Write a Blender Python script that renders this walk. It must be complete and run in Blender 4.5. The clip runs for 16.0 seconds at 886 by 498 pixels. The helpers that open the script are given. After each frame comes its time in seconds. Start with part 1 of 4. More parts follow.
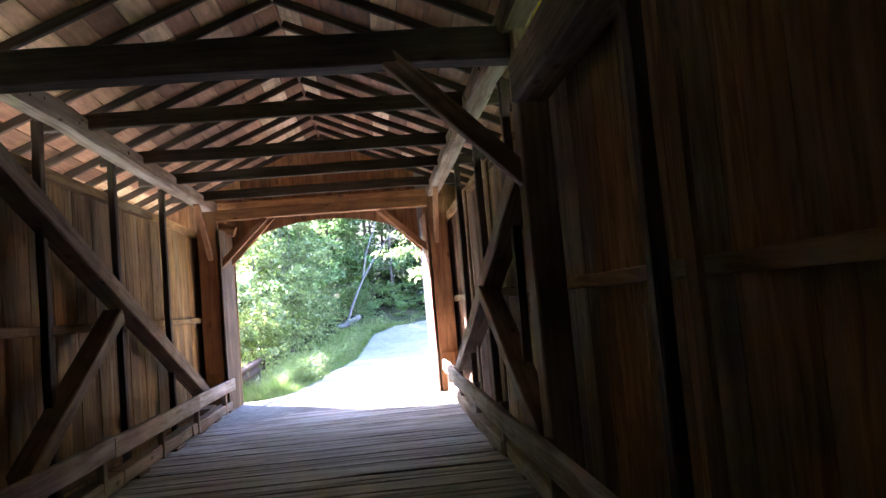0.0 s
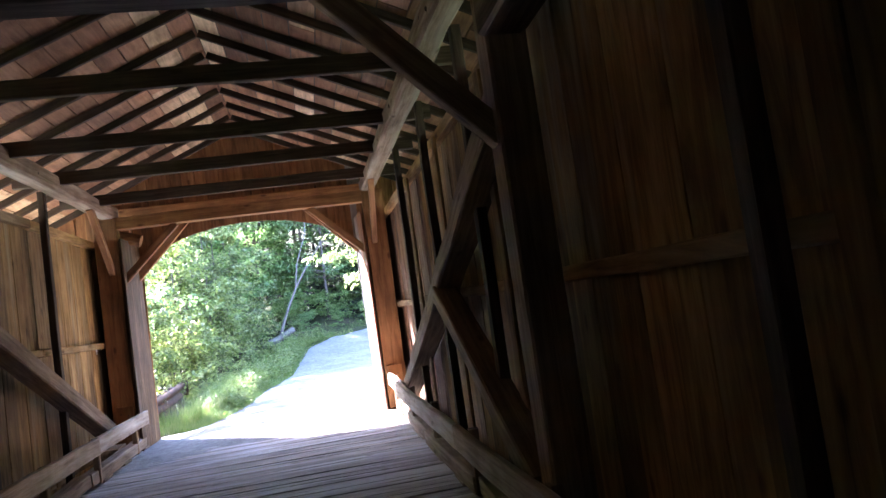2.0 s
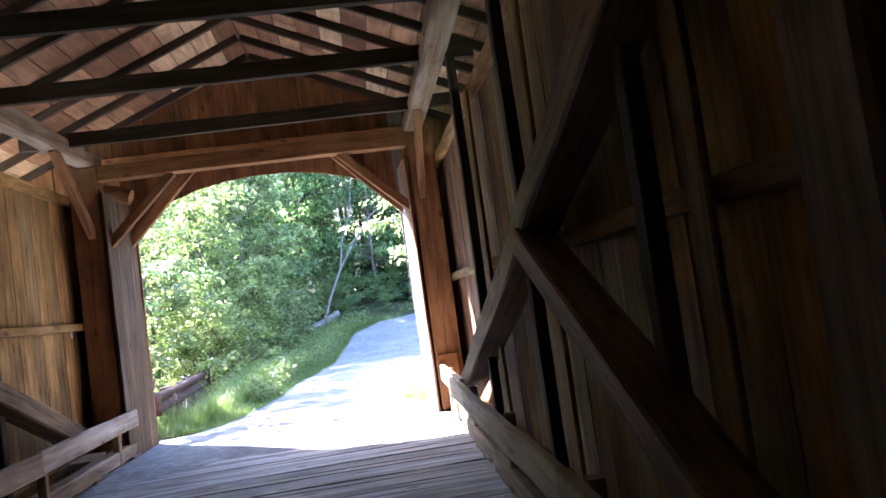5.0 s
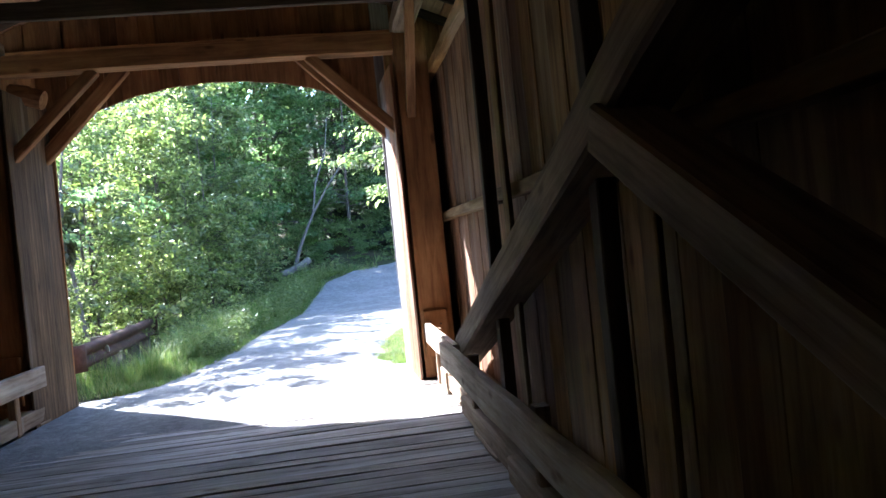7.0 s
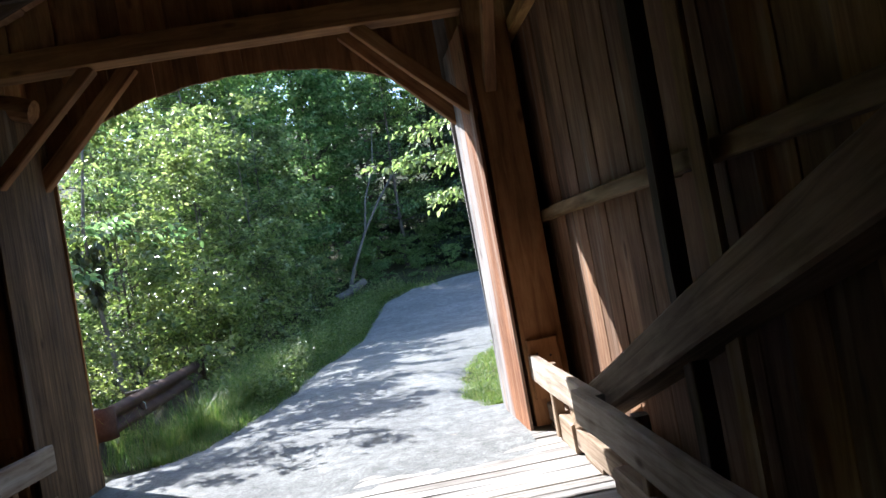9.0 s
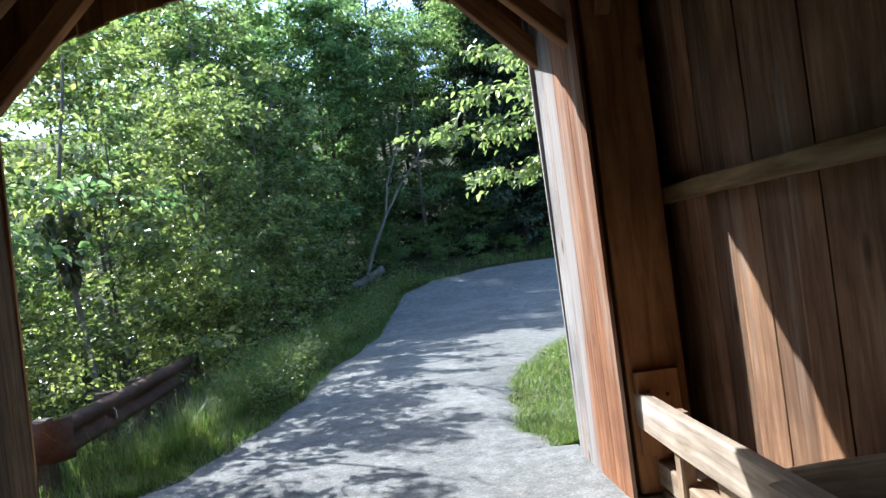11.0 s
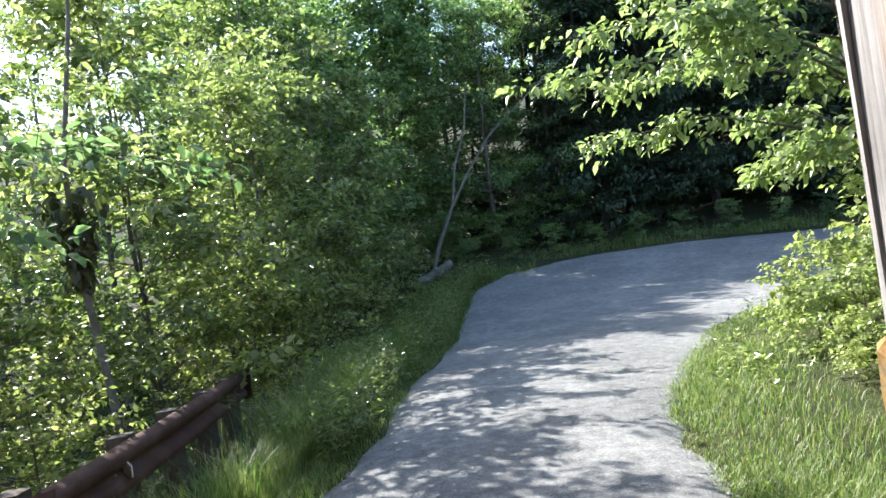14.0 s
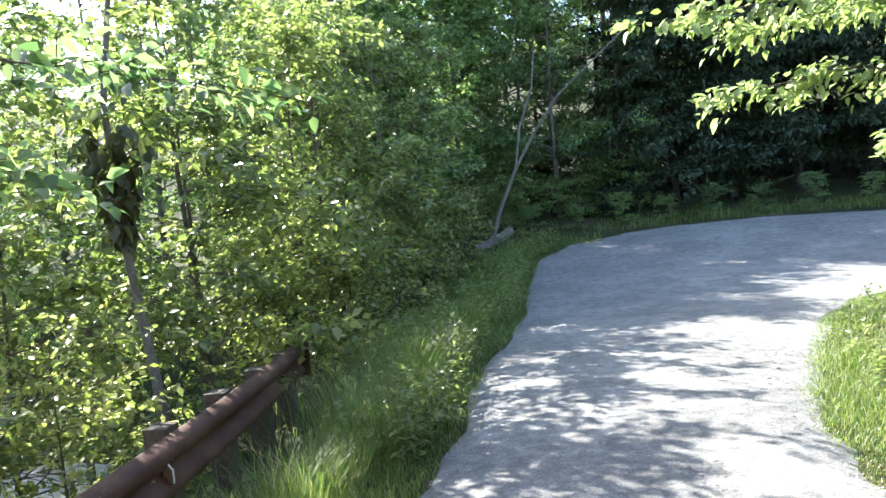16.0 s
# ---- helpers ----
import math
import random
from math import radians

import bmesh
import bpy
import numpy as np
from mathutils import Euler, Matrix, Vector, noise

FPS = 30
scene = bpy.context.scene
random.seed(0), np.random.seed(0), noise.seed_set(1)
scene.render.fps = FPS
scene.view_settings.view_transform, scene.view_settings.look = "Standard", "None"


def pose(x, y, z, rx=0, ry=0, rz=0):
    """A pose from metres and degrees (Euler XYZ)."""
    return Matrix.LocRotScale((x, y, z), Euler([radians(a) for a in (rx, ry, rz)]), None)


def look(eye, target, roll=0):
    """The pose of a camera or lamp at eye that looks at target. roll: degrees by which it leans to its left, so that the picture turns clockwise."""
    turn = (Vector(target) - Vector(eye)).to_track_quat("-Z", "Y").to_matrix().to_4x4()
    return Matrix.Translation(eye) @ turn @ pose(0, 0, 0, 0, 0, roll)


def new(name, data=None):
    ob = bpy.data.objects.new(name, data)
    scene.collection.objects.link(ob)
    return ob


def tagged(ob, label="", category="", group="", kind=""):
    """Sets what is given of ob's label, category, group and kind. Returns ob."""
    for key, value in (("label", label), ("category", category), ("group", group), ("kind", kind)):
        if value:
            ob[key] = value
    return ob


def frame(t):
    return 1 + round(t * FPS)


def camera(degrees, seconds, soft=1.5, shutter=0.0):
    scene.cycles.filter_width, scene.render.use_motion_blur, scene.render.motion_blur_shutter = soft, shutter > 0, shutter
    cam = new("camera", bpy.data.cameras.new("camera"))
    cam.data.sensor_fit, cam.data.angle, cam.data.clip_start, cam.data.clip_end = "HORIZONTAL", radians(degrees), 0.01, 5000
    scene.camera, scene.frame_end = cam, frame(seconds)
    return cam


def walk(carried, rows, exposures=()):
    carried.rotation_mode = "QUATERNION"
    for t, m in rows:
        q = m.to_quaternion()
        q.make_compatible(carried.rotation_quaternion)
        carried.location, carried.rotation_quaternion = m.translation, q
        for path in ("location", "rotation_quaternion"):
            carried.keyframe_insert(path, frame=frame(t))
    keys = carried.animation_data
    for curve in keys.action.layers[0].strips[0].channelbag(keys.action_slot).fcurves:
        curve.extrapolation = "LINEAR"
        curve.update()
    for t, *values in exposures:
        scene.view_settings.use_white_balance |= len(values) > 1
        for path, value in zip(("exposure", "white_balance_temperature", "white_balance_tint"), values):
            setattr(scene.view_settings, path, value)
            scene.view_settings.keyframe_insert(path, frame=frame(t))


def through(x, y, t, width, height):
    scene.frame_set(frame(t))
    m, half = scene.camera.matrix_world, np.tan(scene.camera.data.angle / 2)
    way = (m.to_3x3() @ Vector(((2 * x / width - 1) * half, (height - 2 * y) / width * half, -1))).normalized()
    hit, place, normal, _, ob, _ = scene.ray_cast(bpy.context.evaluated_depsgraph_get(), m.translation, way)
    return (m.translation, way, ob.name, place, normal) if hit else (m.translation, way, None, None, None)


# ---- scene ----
cam = camera(61.3, 16.0)
PATH = [
    (0, (0.858, -0.77, 1.618), (1.046, 1.216, 1.761), -5.0),
    (0.5, (0.843, -0.396, 1.637), (1.085, 1.586, 1.745), -7.0),
    (1, (0.8, -0.034, 1.65), (1.063, 1.946, 1.75), -7.4),
    (1.5, (0.85, 0.429, 1.627), (1.048, 2.418, 1.687), -5.7),
    (2, (0.884, 0.721, 1.63), (1.249, 2.683, 1.767), -8.1),
    (2.5, (0.934, 1.162, 1.627), (1.238, 3.137, 1.694), -7.3),
    (3, (1.056, 1.589, 1.604), (1.301, 3.572, 1.69), -6.2),
    (3.5, (1.049, 2.006, 1.593), (1.392, 3.976, 1.628), -7.0),
    (3.7, (1.045, 2.195, 1.605), (1.348, 4.17, 1.691), -7.3),
    (5.8, (1.2, 4.226, 1.372), (1.419, 6.21, 1.495), -8.0),
    (6, (1.201, 4.389, 1.365), (1.483, 6.368, 1.427), -7.3),
    (6.5, (1.144, 4.814, 1.356), (1.462, 6.788, 1.37), -7.8),
    (7, (1.181, 5.313, 1.375), (1.454, 7.295, 1.365), -5.8),
    (7.5, (1.156, 5.751, 1.398), (1.491, 7.722, 1.447), -8.2),
    (8, (1.112, 6.185, 1.456), (1.423, 8.161, 1.49), -8.1),
    (8.5, (1.081, 6.694, 1.404), (1.211, 8.689, 1.456), -9.4),
    (8.7, (1.059, 6.866, 1.413), (1.202, 8.861, 1.46), -10.3),
    (10.8, (0.777, 8.693, 1.512), (0.965, 10.684, 1.507), -8.4),
    (11, (0.78, 8.894, 1.49), (0.886, 10.891, 1.51), -7.3),
    (11.5, (0.724, 9.326, 1.513), (0.782, 11.325, 1.495), -8.0),
    (12, (0.575, 9.702, 1.524), (0.648, 11.701, 1.508), -8.7),
    (12.5, (0.533, 10.13, 1.49), (0.506, 12.129, 1.521), -7.7),
    (13, (0.449, 10.454, 1.522), (0.504, 12.453, 1.498), -7.3),
    (13.5, (0.263, 10.776, 1.532), (0.318, 12.776, 1.533), -8.5),
    (14, (0.238, 11.148, 1.519), (0.206, 13.148, 1.542), -8.0),
    (14.5, (0.118, 11.46, 1.544), (0.047, 13.458, 1.505), -7.4),
    (15, (-0.057, 11.722, 1.556), (-0.081, 13.72, 1.495), -7.5),
    (15.5, (-0.089, 12.022, 1.578), (-0.296, 14.01, 1.518), -7.8),
    (16, (-0.204, 12.225, 1.568), (-0.365, 14.218, 1.514), -5.9),
]
EXPOSURES = [(0, 4.75, 5700, 30), (3.5, 4.35, 5650, 28), (6, 3.75, 5500, 22), (7, 3.05, 5500, 16), (8.5, 2.1, 5750, 12), (11, 1.58, 5750, 8), (12.5, 1.52, 6050, 9), (13.5, 1.64, 6150, 10), (14.5, 1.97, 6350, 11), (16, 2.35, 6400, 11)]
walk(cam, [(t, look(eye, target, roll)) for t, eye, target, roll in PATH], EXPOSURES)

# ---- world and light ----
SUN_EL, SUN_FROM = 42.3, (-0.707, 0.707)     # height in degrees; the way to the sun on the plan
world = bpy.data.worlds.new("world")
scene.world = world
world.use_nodes = True
wn = world.node_tree
sky = wn.nodes.new("ShaderNodeTexSky")
sky.sky_type, sky.sun_disc = "NISHITA", False
sky.sun_elevation = radians(SUN_EL)
sky.sun_rotation = math.atan2(SUN_FROM[0], SUN_FROM[1])
wn.links.new(sky.outputs[0], wn.nodes["Background"].inputs[0])
wn.nodes["Background"].inputs[1].default_value = 0.15
sun_data = bpy.data.lights.new("sun", "SUN")
sun_data.energy, sun_data.angle, sun_data.color = 5.0, radians(0.5), (1.0, 0.95, 0.87)
sun = new("sun", sun_data)
ce, se = math.cos(radians(SUN_EL)), math.sin(radians(SUN_EL))
sun.matrix_world = look((SUN_FROM[0] * ce * 60, SUN_FROM[1] * ce * 60, se * 60), (0, 0, 0))

# ---- materials ----


class Nodes:
    def __init__(self, name):
        self.m = bpy.data.materials.new(name)
        self.m.use_nodes = True
        self.t = self.m.node_tree
        self.bsdf = self.t.nodes["Principled BSDF"]

    def add(self, kind, **sets):
        n = self.t.nodes.new(kind)
        for k, v in sets.items():
            n.inputs[k.replace("_", " ")].default_value = v
        return n

    def link(self, a, b):
        self.t.links.new(a, b)

    def ramp(self, fac, stops):
        r = self.t.nodes.new("ShaderNodeValToRGB")
        while len(r.color_ramp.elements) < len(stops):
            r.color_ramp.elements.new(0.5)
        for e, (p, c) in zip(r.color_ramp.elements, stops):
            e.position, e.color = p, (*c, 1)
        self.link(fac, r.inputs[0])
        return r.outputs[0]

    def mix(self, fac, a, b, mode="MIX"):
        n = self.t.nodes.new("ShaderNodeMix")
        n.data_type, n.blend_type = "RGBA", mode
        for v, s in ((fac, n.inputs[0]), (a, n.inputs[6]), (b, n.inputs[7])):
            if isinstance(v, (int, float)):
                s.default_value = v
            elif isinstance(v, tuple):
                s.default_value = (*v, 1)
            else:
                self.link(v, s)
        return n.outputs[2]

    def bump(self, height, strength, distance):
        b = self.add("ShaderNodeBump", Strength=strength, Distance=distance)
        self.link(height, b.inputs["Height"])
        self.link(b.outputs[0], self.bsdf.inputs["Normal"])


def wood(name, dark, mid, light, grey=None, grey_amount=0.0, rough=0.8, spread=0.35, knots=True, fine=16.0):
    """Sawn timber with the grain along local x; every board takes its own cut of the pattern."""
    n = Nodes(name)
    tc = n.add("ShaderNodeTexCoord")
    info = n.add("ShaderNodeObjectInfo")
    off = n.add("ShaderNodeVectorMath")
    off.operation = "MULTIPLY_ADD"
    comb = n.add("ShaderNodeCombineXYZ")
    for i in range(3):
        n.link(info.outputs["Random"], comb.inputs[i])
    n.link(comb.outputs[0], off.inputs[0])
    off.inputs[1].default_value = (37.0, 11.0, 23.0)
    n.link(tc.outputs["Object"], off.inputs[2])
    stretch = n.add("ShaderNodeMapping")
    stretch.inputs["Scale"].default_value = (0.9, fine, fine)
    n.link(off.outputs[0], stretch.inputs[0])
    grain = n.add("ShaderNodeTexNoise", Scale=1.6, Detail=7.0, Roughness=0.65, Distortion=0.6)
    n.link(stretch.outputs[0], grain.inputs["Vector"])
    col = n.ramp(grain.outputs["Fac"], [(0.28, dark), (0.5, mid), (0.74, light)])
    stain = n.add("ShaderNodeTexNoise", Scale=1.1, Detail=5.0, Roughness=0.6)
    n.link(off.outputs[0], stain.inputs["Vector"])
    sf = n.ramp(stain.outputs["Fac"], [(0.38, (0.45, 0.43, 0.42)), (0.62, (1, 1, 1))])
    col = n.mix(0.75, col, sf, "MULTIPLY")
    hue = n.ramp(info.outputs["Random"], [(0.0, (1 - spread,) * 3), (0.55, (1, 1, 1)), (1.0, (1 + spread, 1 + spread * 0.85, 1 + spread * 0.6))])
    col = n.mix(1.0, col, hue, "MULTIPLY")
    if grey:
        wm = n.add("ShaderNodeMapping")
        wm.inputs["Scale"].default_value = (0.35, 3.5, 3.5)
        n.link(off.outputs[0], wm.inputs[0])
        wear = n.add("ShaderNodeTexNoise", Scale=1.3, Detail=4.0)
        n.link(wm.outputs[0], wear.inputs["Vector"])
        lo = 0.68 - grey_amount * 0.45
        wf = n.ramp(wear.outputs["Fac"], [(lo, (0, 0, 0)), (lo + 0.13, (1, 1, 1))])
        gcol = n.mix(0.55, grey, n.ramp(grain.outputs["Fac"], [(0.3, tuple(c * 0.5 for c in grey)), (0.7, tuple(min(1, c * 1.25) for c in grey))]))
        col = n.mix(wf, col, gcol)
    height = grain.outputs["Fac"]
    if knots:
        km = n.add("ShaderNodeMapping")
        km.inputs["Scale"].default_value = (1.7, 4.2, 4.2)
        n.link(off.outputs[0], km.inputs[0])
        vor = n.add("ShaderNodeTexVoronoi", Scale=1.0)
        n.link(km.outputs[0], vor.inputs["Vector"])
        kf = n.ramp(vor.outputs["Distance"], [(0.05, (0.28, 0.2, 0.15)), (0.13, (1, 1, 1))])
        col = n.mix(0.8, col, kf, "MULTIPLY")
    n.link(col, n.bsdf.inputs["Base Color"])
    rr = n.ramp(grain.outputs["Fac"], [(0.3, (min(1, rough + 0.12),) * 3), (0.7, (rough - 0.1,) * 3)])
    n.link(rr, n.bsdf.inputs["Roughness"])
    n.bsdf.inputs["Specular IOR Level"].default_value = 0.3
    n.bump(height, 0.5, 0.006)
    return n.m


def leafy(name, a, b, c, through=0.45, rough=0.45):
    n = Nodes(name)
    geo = n.add("ShaderNodeNewGeometry")
    info = n.add("ShaderNodeObjectInfo")
    col = n.ramp(geo.outputs["Random Per Island"], [(0.0, a), (0.5, b), (0.88, c)])
    tone = n.ramp(info.outputs["Random"], [(0.0, (0.75, 0.8, 0.8)), (1.0, (1.2, 1.12, 0.95))])
    col = n.mix(1.0, col, tone, "MULTIPLY")
    n.link(col, n.bsdf.inputs["Base Color"])
    n.bsdf.inputs["Roughness"].default_value = rough
    n.bsdf.inputs["Specular IOR Level"].default_value = 0.7
    tr = n.add("ShaderNodeBsdfTranslucent")
    n.link(n.mix(1.0, col, (1.45, 1.58, 1.1), "MULTIPLY"), tr.inputs["Color"])
    ms = n.add("ShaderNodeMixShader")
    ms.inputs[0].default_value = through
    n.link(n.bsdf.outputs[0], ms.inputs[1])
    n.link(tr.outputs[0], ms.inputs[2])
    n.link(ms.outputs[0], n.t.nodes["Material Output"].inputs["Surface"])
    return n.m


def earthy(name, stops, scale, fine, rough=0.95, bump=0.5, dist=0.02):
    n = Nodes(name)
    tc = n.add("ShaderNodeTexCoord")
    big = n.add("ShaderNodeTexNoise", Scale=scale, Detail=6.0, Roughness=0.6)
    sm = n.add("ShaderNodeTexNoise", Scale=fine, Detail=6.0, Roughness=0.75)
    for t in (big, sm):
        n.link(tc.outputs["Object"], t.inputs["Vector"])
    col = n.ramp(big.outputs["Fac"], stops)
    spk = n.ramp(sm.outputs["Fac"], [(0.3, (0.55, 0.55, 0.55)), (0.7, (1.3, 1.3, 1.3))])
    n.link(n.mix(0.8, col, spk, "MULTIPLY"), n.bsdf.inputs["Base Color"])
    n.bsdf.inputs["Roughness"].default_value = rough
    n.bsdf.inputs["Specular IOR Level"].default_value = 0.2
    n.bump(sm.outputs["Fac"], bump, dist)
    return n.m


W_WALL = wood("siding_wood", (0.115, 0.062, 0.022), (0.29, 0.172, 0.062), (0.45, 0.29, 0.115), (0.33, 0.245, 0.14), 0.25, spread=0.45, fine=9.0)
W_PORTAL = wood("red_brown_wood", (0.15, 0.064, 0.026), (0.285, 0.137, 0.054), (0.41, 0.21, 0.09), spread=0.22, fine=10.0)
W_WALL_RED = wood("russet_siding_wood", (0.095, 0.047, 0.026), (0.215, 0.115, 0.062), (0.34, 0.205, 0.12), (0.30, 0.235, 0.18), 0.22, spread=0.3, fine=10.0)
W_JAMB = wood("weathered_jamb_wood", (0.14, 0.055, 0.026), (0.295, 0.125, 0.056), (0.39, 0.2, 0.105), (0.32, 0.235, 0.18), 0.3, spread=0.1, fine=26.0)
W_JAMB_GREY = wood("silvered_jamb_wood", (0.18, 0.165, 0.16), (0.30, 0.285, 0.28), (0.39, 0.375, 0.37), (0.32, 0.20, 0.13), 0.25, spread=0.1, fine=34.0)
W_JAMB_MIXED = wood("half_silvered_jamb_wood", (0.14, 0.068, 0.038), (0.27, 0.135, 0.075), (0.35, 0.2, 0.125), (0.29, 0.262, 0.25), 0.55, spread=0.1, fine=30.0)
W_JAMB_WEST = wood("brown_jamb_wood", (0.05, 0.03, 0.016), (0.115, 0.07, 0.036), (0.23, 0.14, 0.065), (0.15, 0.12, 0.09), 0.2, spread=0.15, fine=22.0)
W_DARK = wood("dark_brown_wood", (0.035, 0.024, 0.016), (0.075, 0.05, 0.033), (0.125, 0.088, 0.06), spread=0.2)
W_GREY = wood("grey_timber", (0.14, 0.092, 0.058), (0.275, 0.2, 0.135), (0.39, 0.305, 0.22), (0.34, 0.28, 0.215), 0.35, spread=0.12)
W_GUARD = wood("pale_guard_wood", (0.23, 0.175, 0.125), (0.41, 0.335, 0.26), (0.55, 0.475, 0.39), (0.5, 0.46, 0.41), 0.35, spread=0.1)
W_BRACE = wood("brace_timber", (0.13, 0.085, 0.053), (0.275, 0.19, 0.12), (0.40, 0.29, 0.195), spread=0.15)
W_FLOOR = wood("floor_plank_wood", (0.17, 0.15, 0.13), (0.32, 0.295, 0.265), (0.45, 0.42, 0.385), (0.42, 0.40, 0.38), 0.45, spread=0.25)
W_OCHRE = wood("ochre_wood", (0.22, 0.14, 0.02), (0.42, 0.28, 0.04), (0.55, 0.40, 0.08), spread=0.1)
LEAF = leafy("fresh_leaf", (0.078, 0.11, 0.036), (0.17, 0.218, 0.078), (0.325, 0.355, 0.18), 0.58, 0.28)
LEAF_BRIGHT = leafy("bright_leaf", (0.17, 0.22, 0.08), (0.265, 0.325, 0.135), (0.38, 0.425, 0.235), 0.55, 0.28)
LEAF_BLUE = leafy("shade_leaf", (0.085, 0.15, 0.065), (0.175, 0.27, 0.125), (0.31, 0.39, 0.22), 0.6, 0.26)
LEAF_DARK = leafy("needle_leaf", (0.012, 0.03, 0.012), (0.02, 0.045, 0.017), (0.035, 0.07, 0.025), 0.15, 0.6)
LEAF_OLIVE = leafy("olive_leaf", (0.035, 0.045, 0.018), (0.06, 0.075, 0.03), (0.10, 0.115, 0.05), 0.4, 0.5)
GRASS = leafy("grass_blade", (0.06, 0.12, 0.025), (0.115, 0.2, 0.045), (0.26, 0.28, 0.12), 0.45, 0.5)


def gravel():
    n = Nodes("gravel")
    tc = n.add("ShaderNodeTexCoord")
    big = n.add("ShaderNodeTexNoise", Scale=0.7, Detail=5.0, Roughness=0.6)
    mid = n.add("ShaderNodeTexNoise", Scale=7.0, Detail=6.0, Roughness=0.7)
    stones = n.add("ShaderNodeTexVoronoi", Scale=75.0)
    grit = n.add("ShaderNodeTexNoise", Scale=110.0, Detail=3.0, Roughness=0.7)
    for t in (big, mid, stones, grit):
        n.link(tc.outputs["Object"], t.inputs["Vector"])
    col = n.ramp(big.outputs["Fac"], [(0.3, (0.172, 0.176, 0.175)), (0.5, (0.226, 0.231, 0.228)), (0.7, (0.282, 0.286, 0.28))])
    col = n.mix(0.95, col, n.ramp(mid.outputs["Fac"], [(0.3, (0.62, 0.61, 0.6)), (0.7, (1.25, 1.25, 1.25))]), "MULTIPLY")
    sep = n.add("ShaderNodeSeparateColor")
    n.link(stones.outputs["Color"], sep.inputs[0])
    col = n.mix(0.4, col, n.ramp(sep.outputs[0], [(0.0, (0.5, 0.5, 0.5)), (0.6, (1, 1, 1)), (1.0, (1.7, 1.68, 1.62))]), "MULTIPLY")
    col = n.mix(0.75, col, n.ramp(grit.outputs["Fac"], [(0.3, (0.6, 0.6, 0.6)), (0.7, (1.35, 1.35, 1.35))]), "MULTIPLY")
    n.link(col, n.bsdf.inputs["Base Color"])
    n.bsdf.inputs["Roughness"].default_value = 0.95
    n.bsdf.inputs["Specular IOR Level"].default_value = 0.2
    n.bump(grit.outputs["Fac"], 0.8, 0.014)
    return n.m


GRAVEL = gravel()
SOIL = earthy("forest_soil", [(0.3, (0.022, 0.03, 0.012)), (0.5, (0.04, 0.05, 0.018)), (0.7, (0.075, 0.065, 0.035))], 0.7, 24.0, bump=0.8, dist=0.05)
STREAM = earthy("stream_gravel", [(0.3, (0.25, 0.24, 0.22)), (0.6, (0.42, 0.41, 0.38))], 0.8, 16.0, bump=0.8, dist=0.05)
RUST = earthy("rusty_steel", [(0.3, (0.04, 0.022, 0.016)), (0.5, (0.075, 0.038, 0.028)), (0.7, (0.12, 0.07, 0.052))], 3.0, 60.0, 0.6, 0.25, 0.002)
BARK = earthy("bark", [(0.3, (0.06, 0.05, 0.04)), (0.6, (0.15, 0.13, 0.11))], 5.0, 30.0, bump=0.9)
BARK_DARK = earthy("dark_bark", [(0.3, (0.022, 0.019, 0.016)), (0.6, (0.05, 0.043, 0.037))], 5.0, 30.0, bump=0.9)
BARK_PALE = earthy("pale_bark", [(0.3, (0.09, 0.085, 0.075)), (0.6, (0.19, 0.18, 0.16))], 4.0, 30.0, bump=0.7)
REFLECT = earthy("reflector_face", [(0.3, (0.55, 0.54, 0.5)), (0.7, (0.7, 0.69, 0.65))], 6.0, 50.0, 0.4, 0.1, 0.002)
SHEET = earthy("roofing", [(0.3, (0.08, 0.075, 0.07)), (0.7, (0.14, 0.13, 0.12))], 2.0, 30.0)

# ---- builders ----
rng = np.random.default_rng(7)


def mesh_object(name, verts, faces, mat, parent=None, label="", smooth=False):
    me = bpy.data.meshes.new(name)
    me.from_pydata([tuple(v) for v in verts], [], [tuple(f) for f in faces])
    me.materials.append(mat)
    if smooth:
        me.polygons.foreach_set("use_smooth", [True] * len(me.polygons))
    ob = new(name, me)
    if parent:
        ob.parent = parent
    if label:
        tagged(ob, label)
    return ob


def thing(name, label="", category="", group="", kind="", at=(0, 0, 0)):
    ob = new(name)
    ob.empty_display_size = 0.2
    ob.location = at
    return tagged(ob, label, category, group, kind)


def timber_mesh(length, w, h, chamfer=0.008, segs=5, wobble=0.003, seed=0):
    """A sawn timber along local x from 0 to length, w across y, h across z, with worn arrises."""
    r = np.random.default_rng(seed)
    c = min(chamfer, w * 0.3, h * 0.3)
    ring = [(-w / 2 + c, -h / 2), (w / 2 - c, -h / 2), (w / 2, -h / 2 + c), (w / 2, h / 2 - c),
            (w / 2 - c, h / 2), (-w / 2 + c, h / 2), (-w / 2, h / 2 - c), (-w / 2, -h / 2 + c)]
    v, f = [], []
    for i in range(segs + 1):
        dy, dz = r.normal(0, wobble, 2)
        for y, z in ring:
            a, b = r.normal(0, wobble * 0.5, 2)
            v.append((length * i / segs, y + dy + a, z + dz + b))
    for i in range(segs):
        for k in range(8):
            a, b = i * 8 + k, i * 8 + (k + 1) % 8
            f.append((a, b, b + 8, a + 8))
    f.append(tuple(range(7, -1, -1)))
    f.append(tuple(segs * 8 + k for k in range(8)))
    me = bpy.data.meshes.new("timber")
    me.from_pydata(v, [], f)
    return me


def along(p0, p1, side):
    """Frame with local x from p0 to p1 and local y as near to side as can be."""
    p0, p1 = Vector(p0), Vector(p1)
    x = (p1 - p0).normalized()
    y = Vector(side)
    y = (y - x * y.dot(x)).normalized()
    z = x.cross(y)
    return Matrix.Translation(p0) @ Matrix((x, y, z)).transposed().to_4x4()


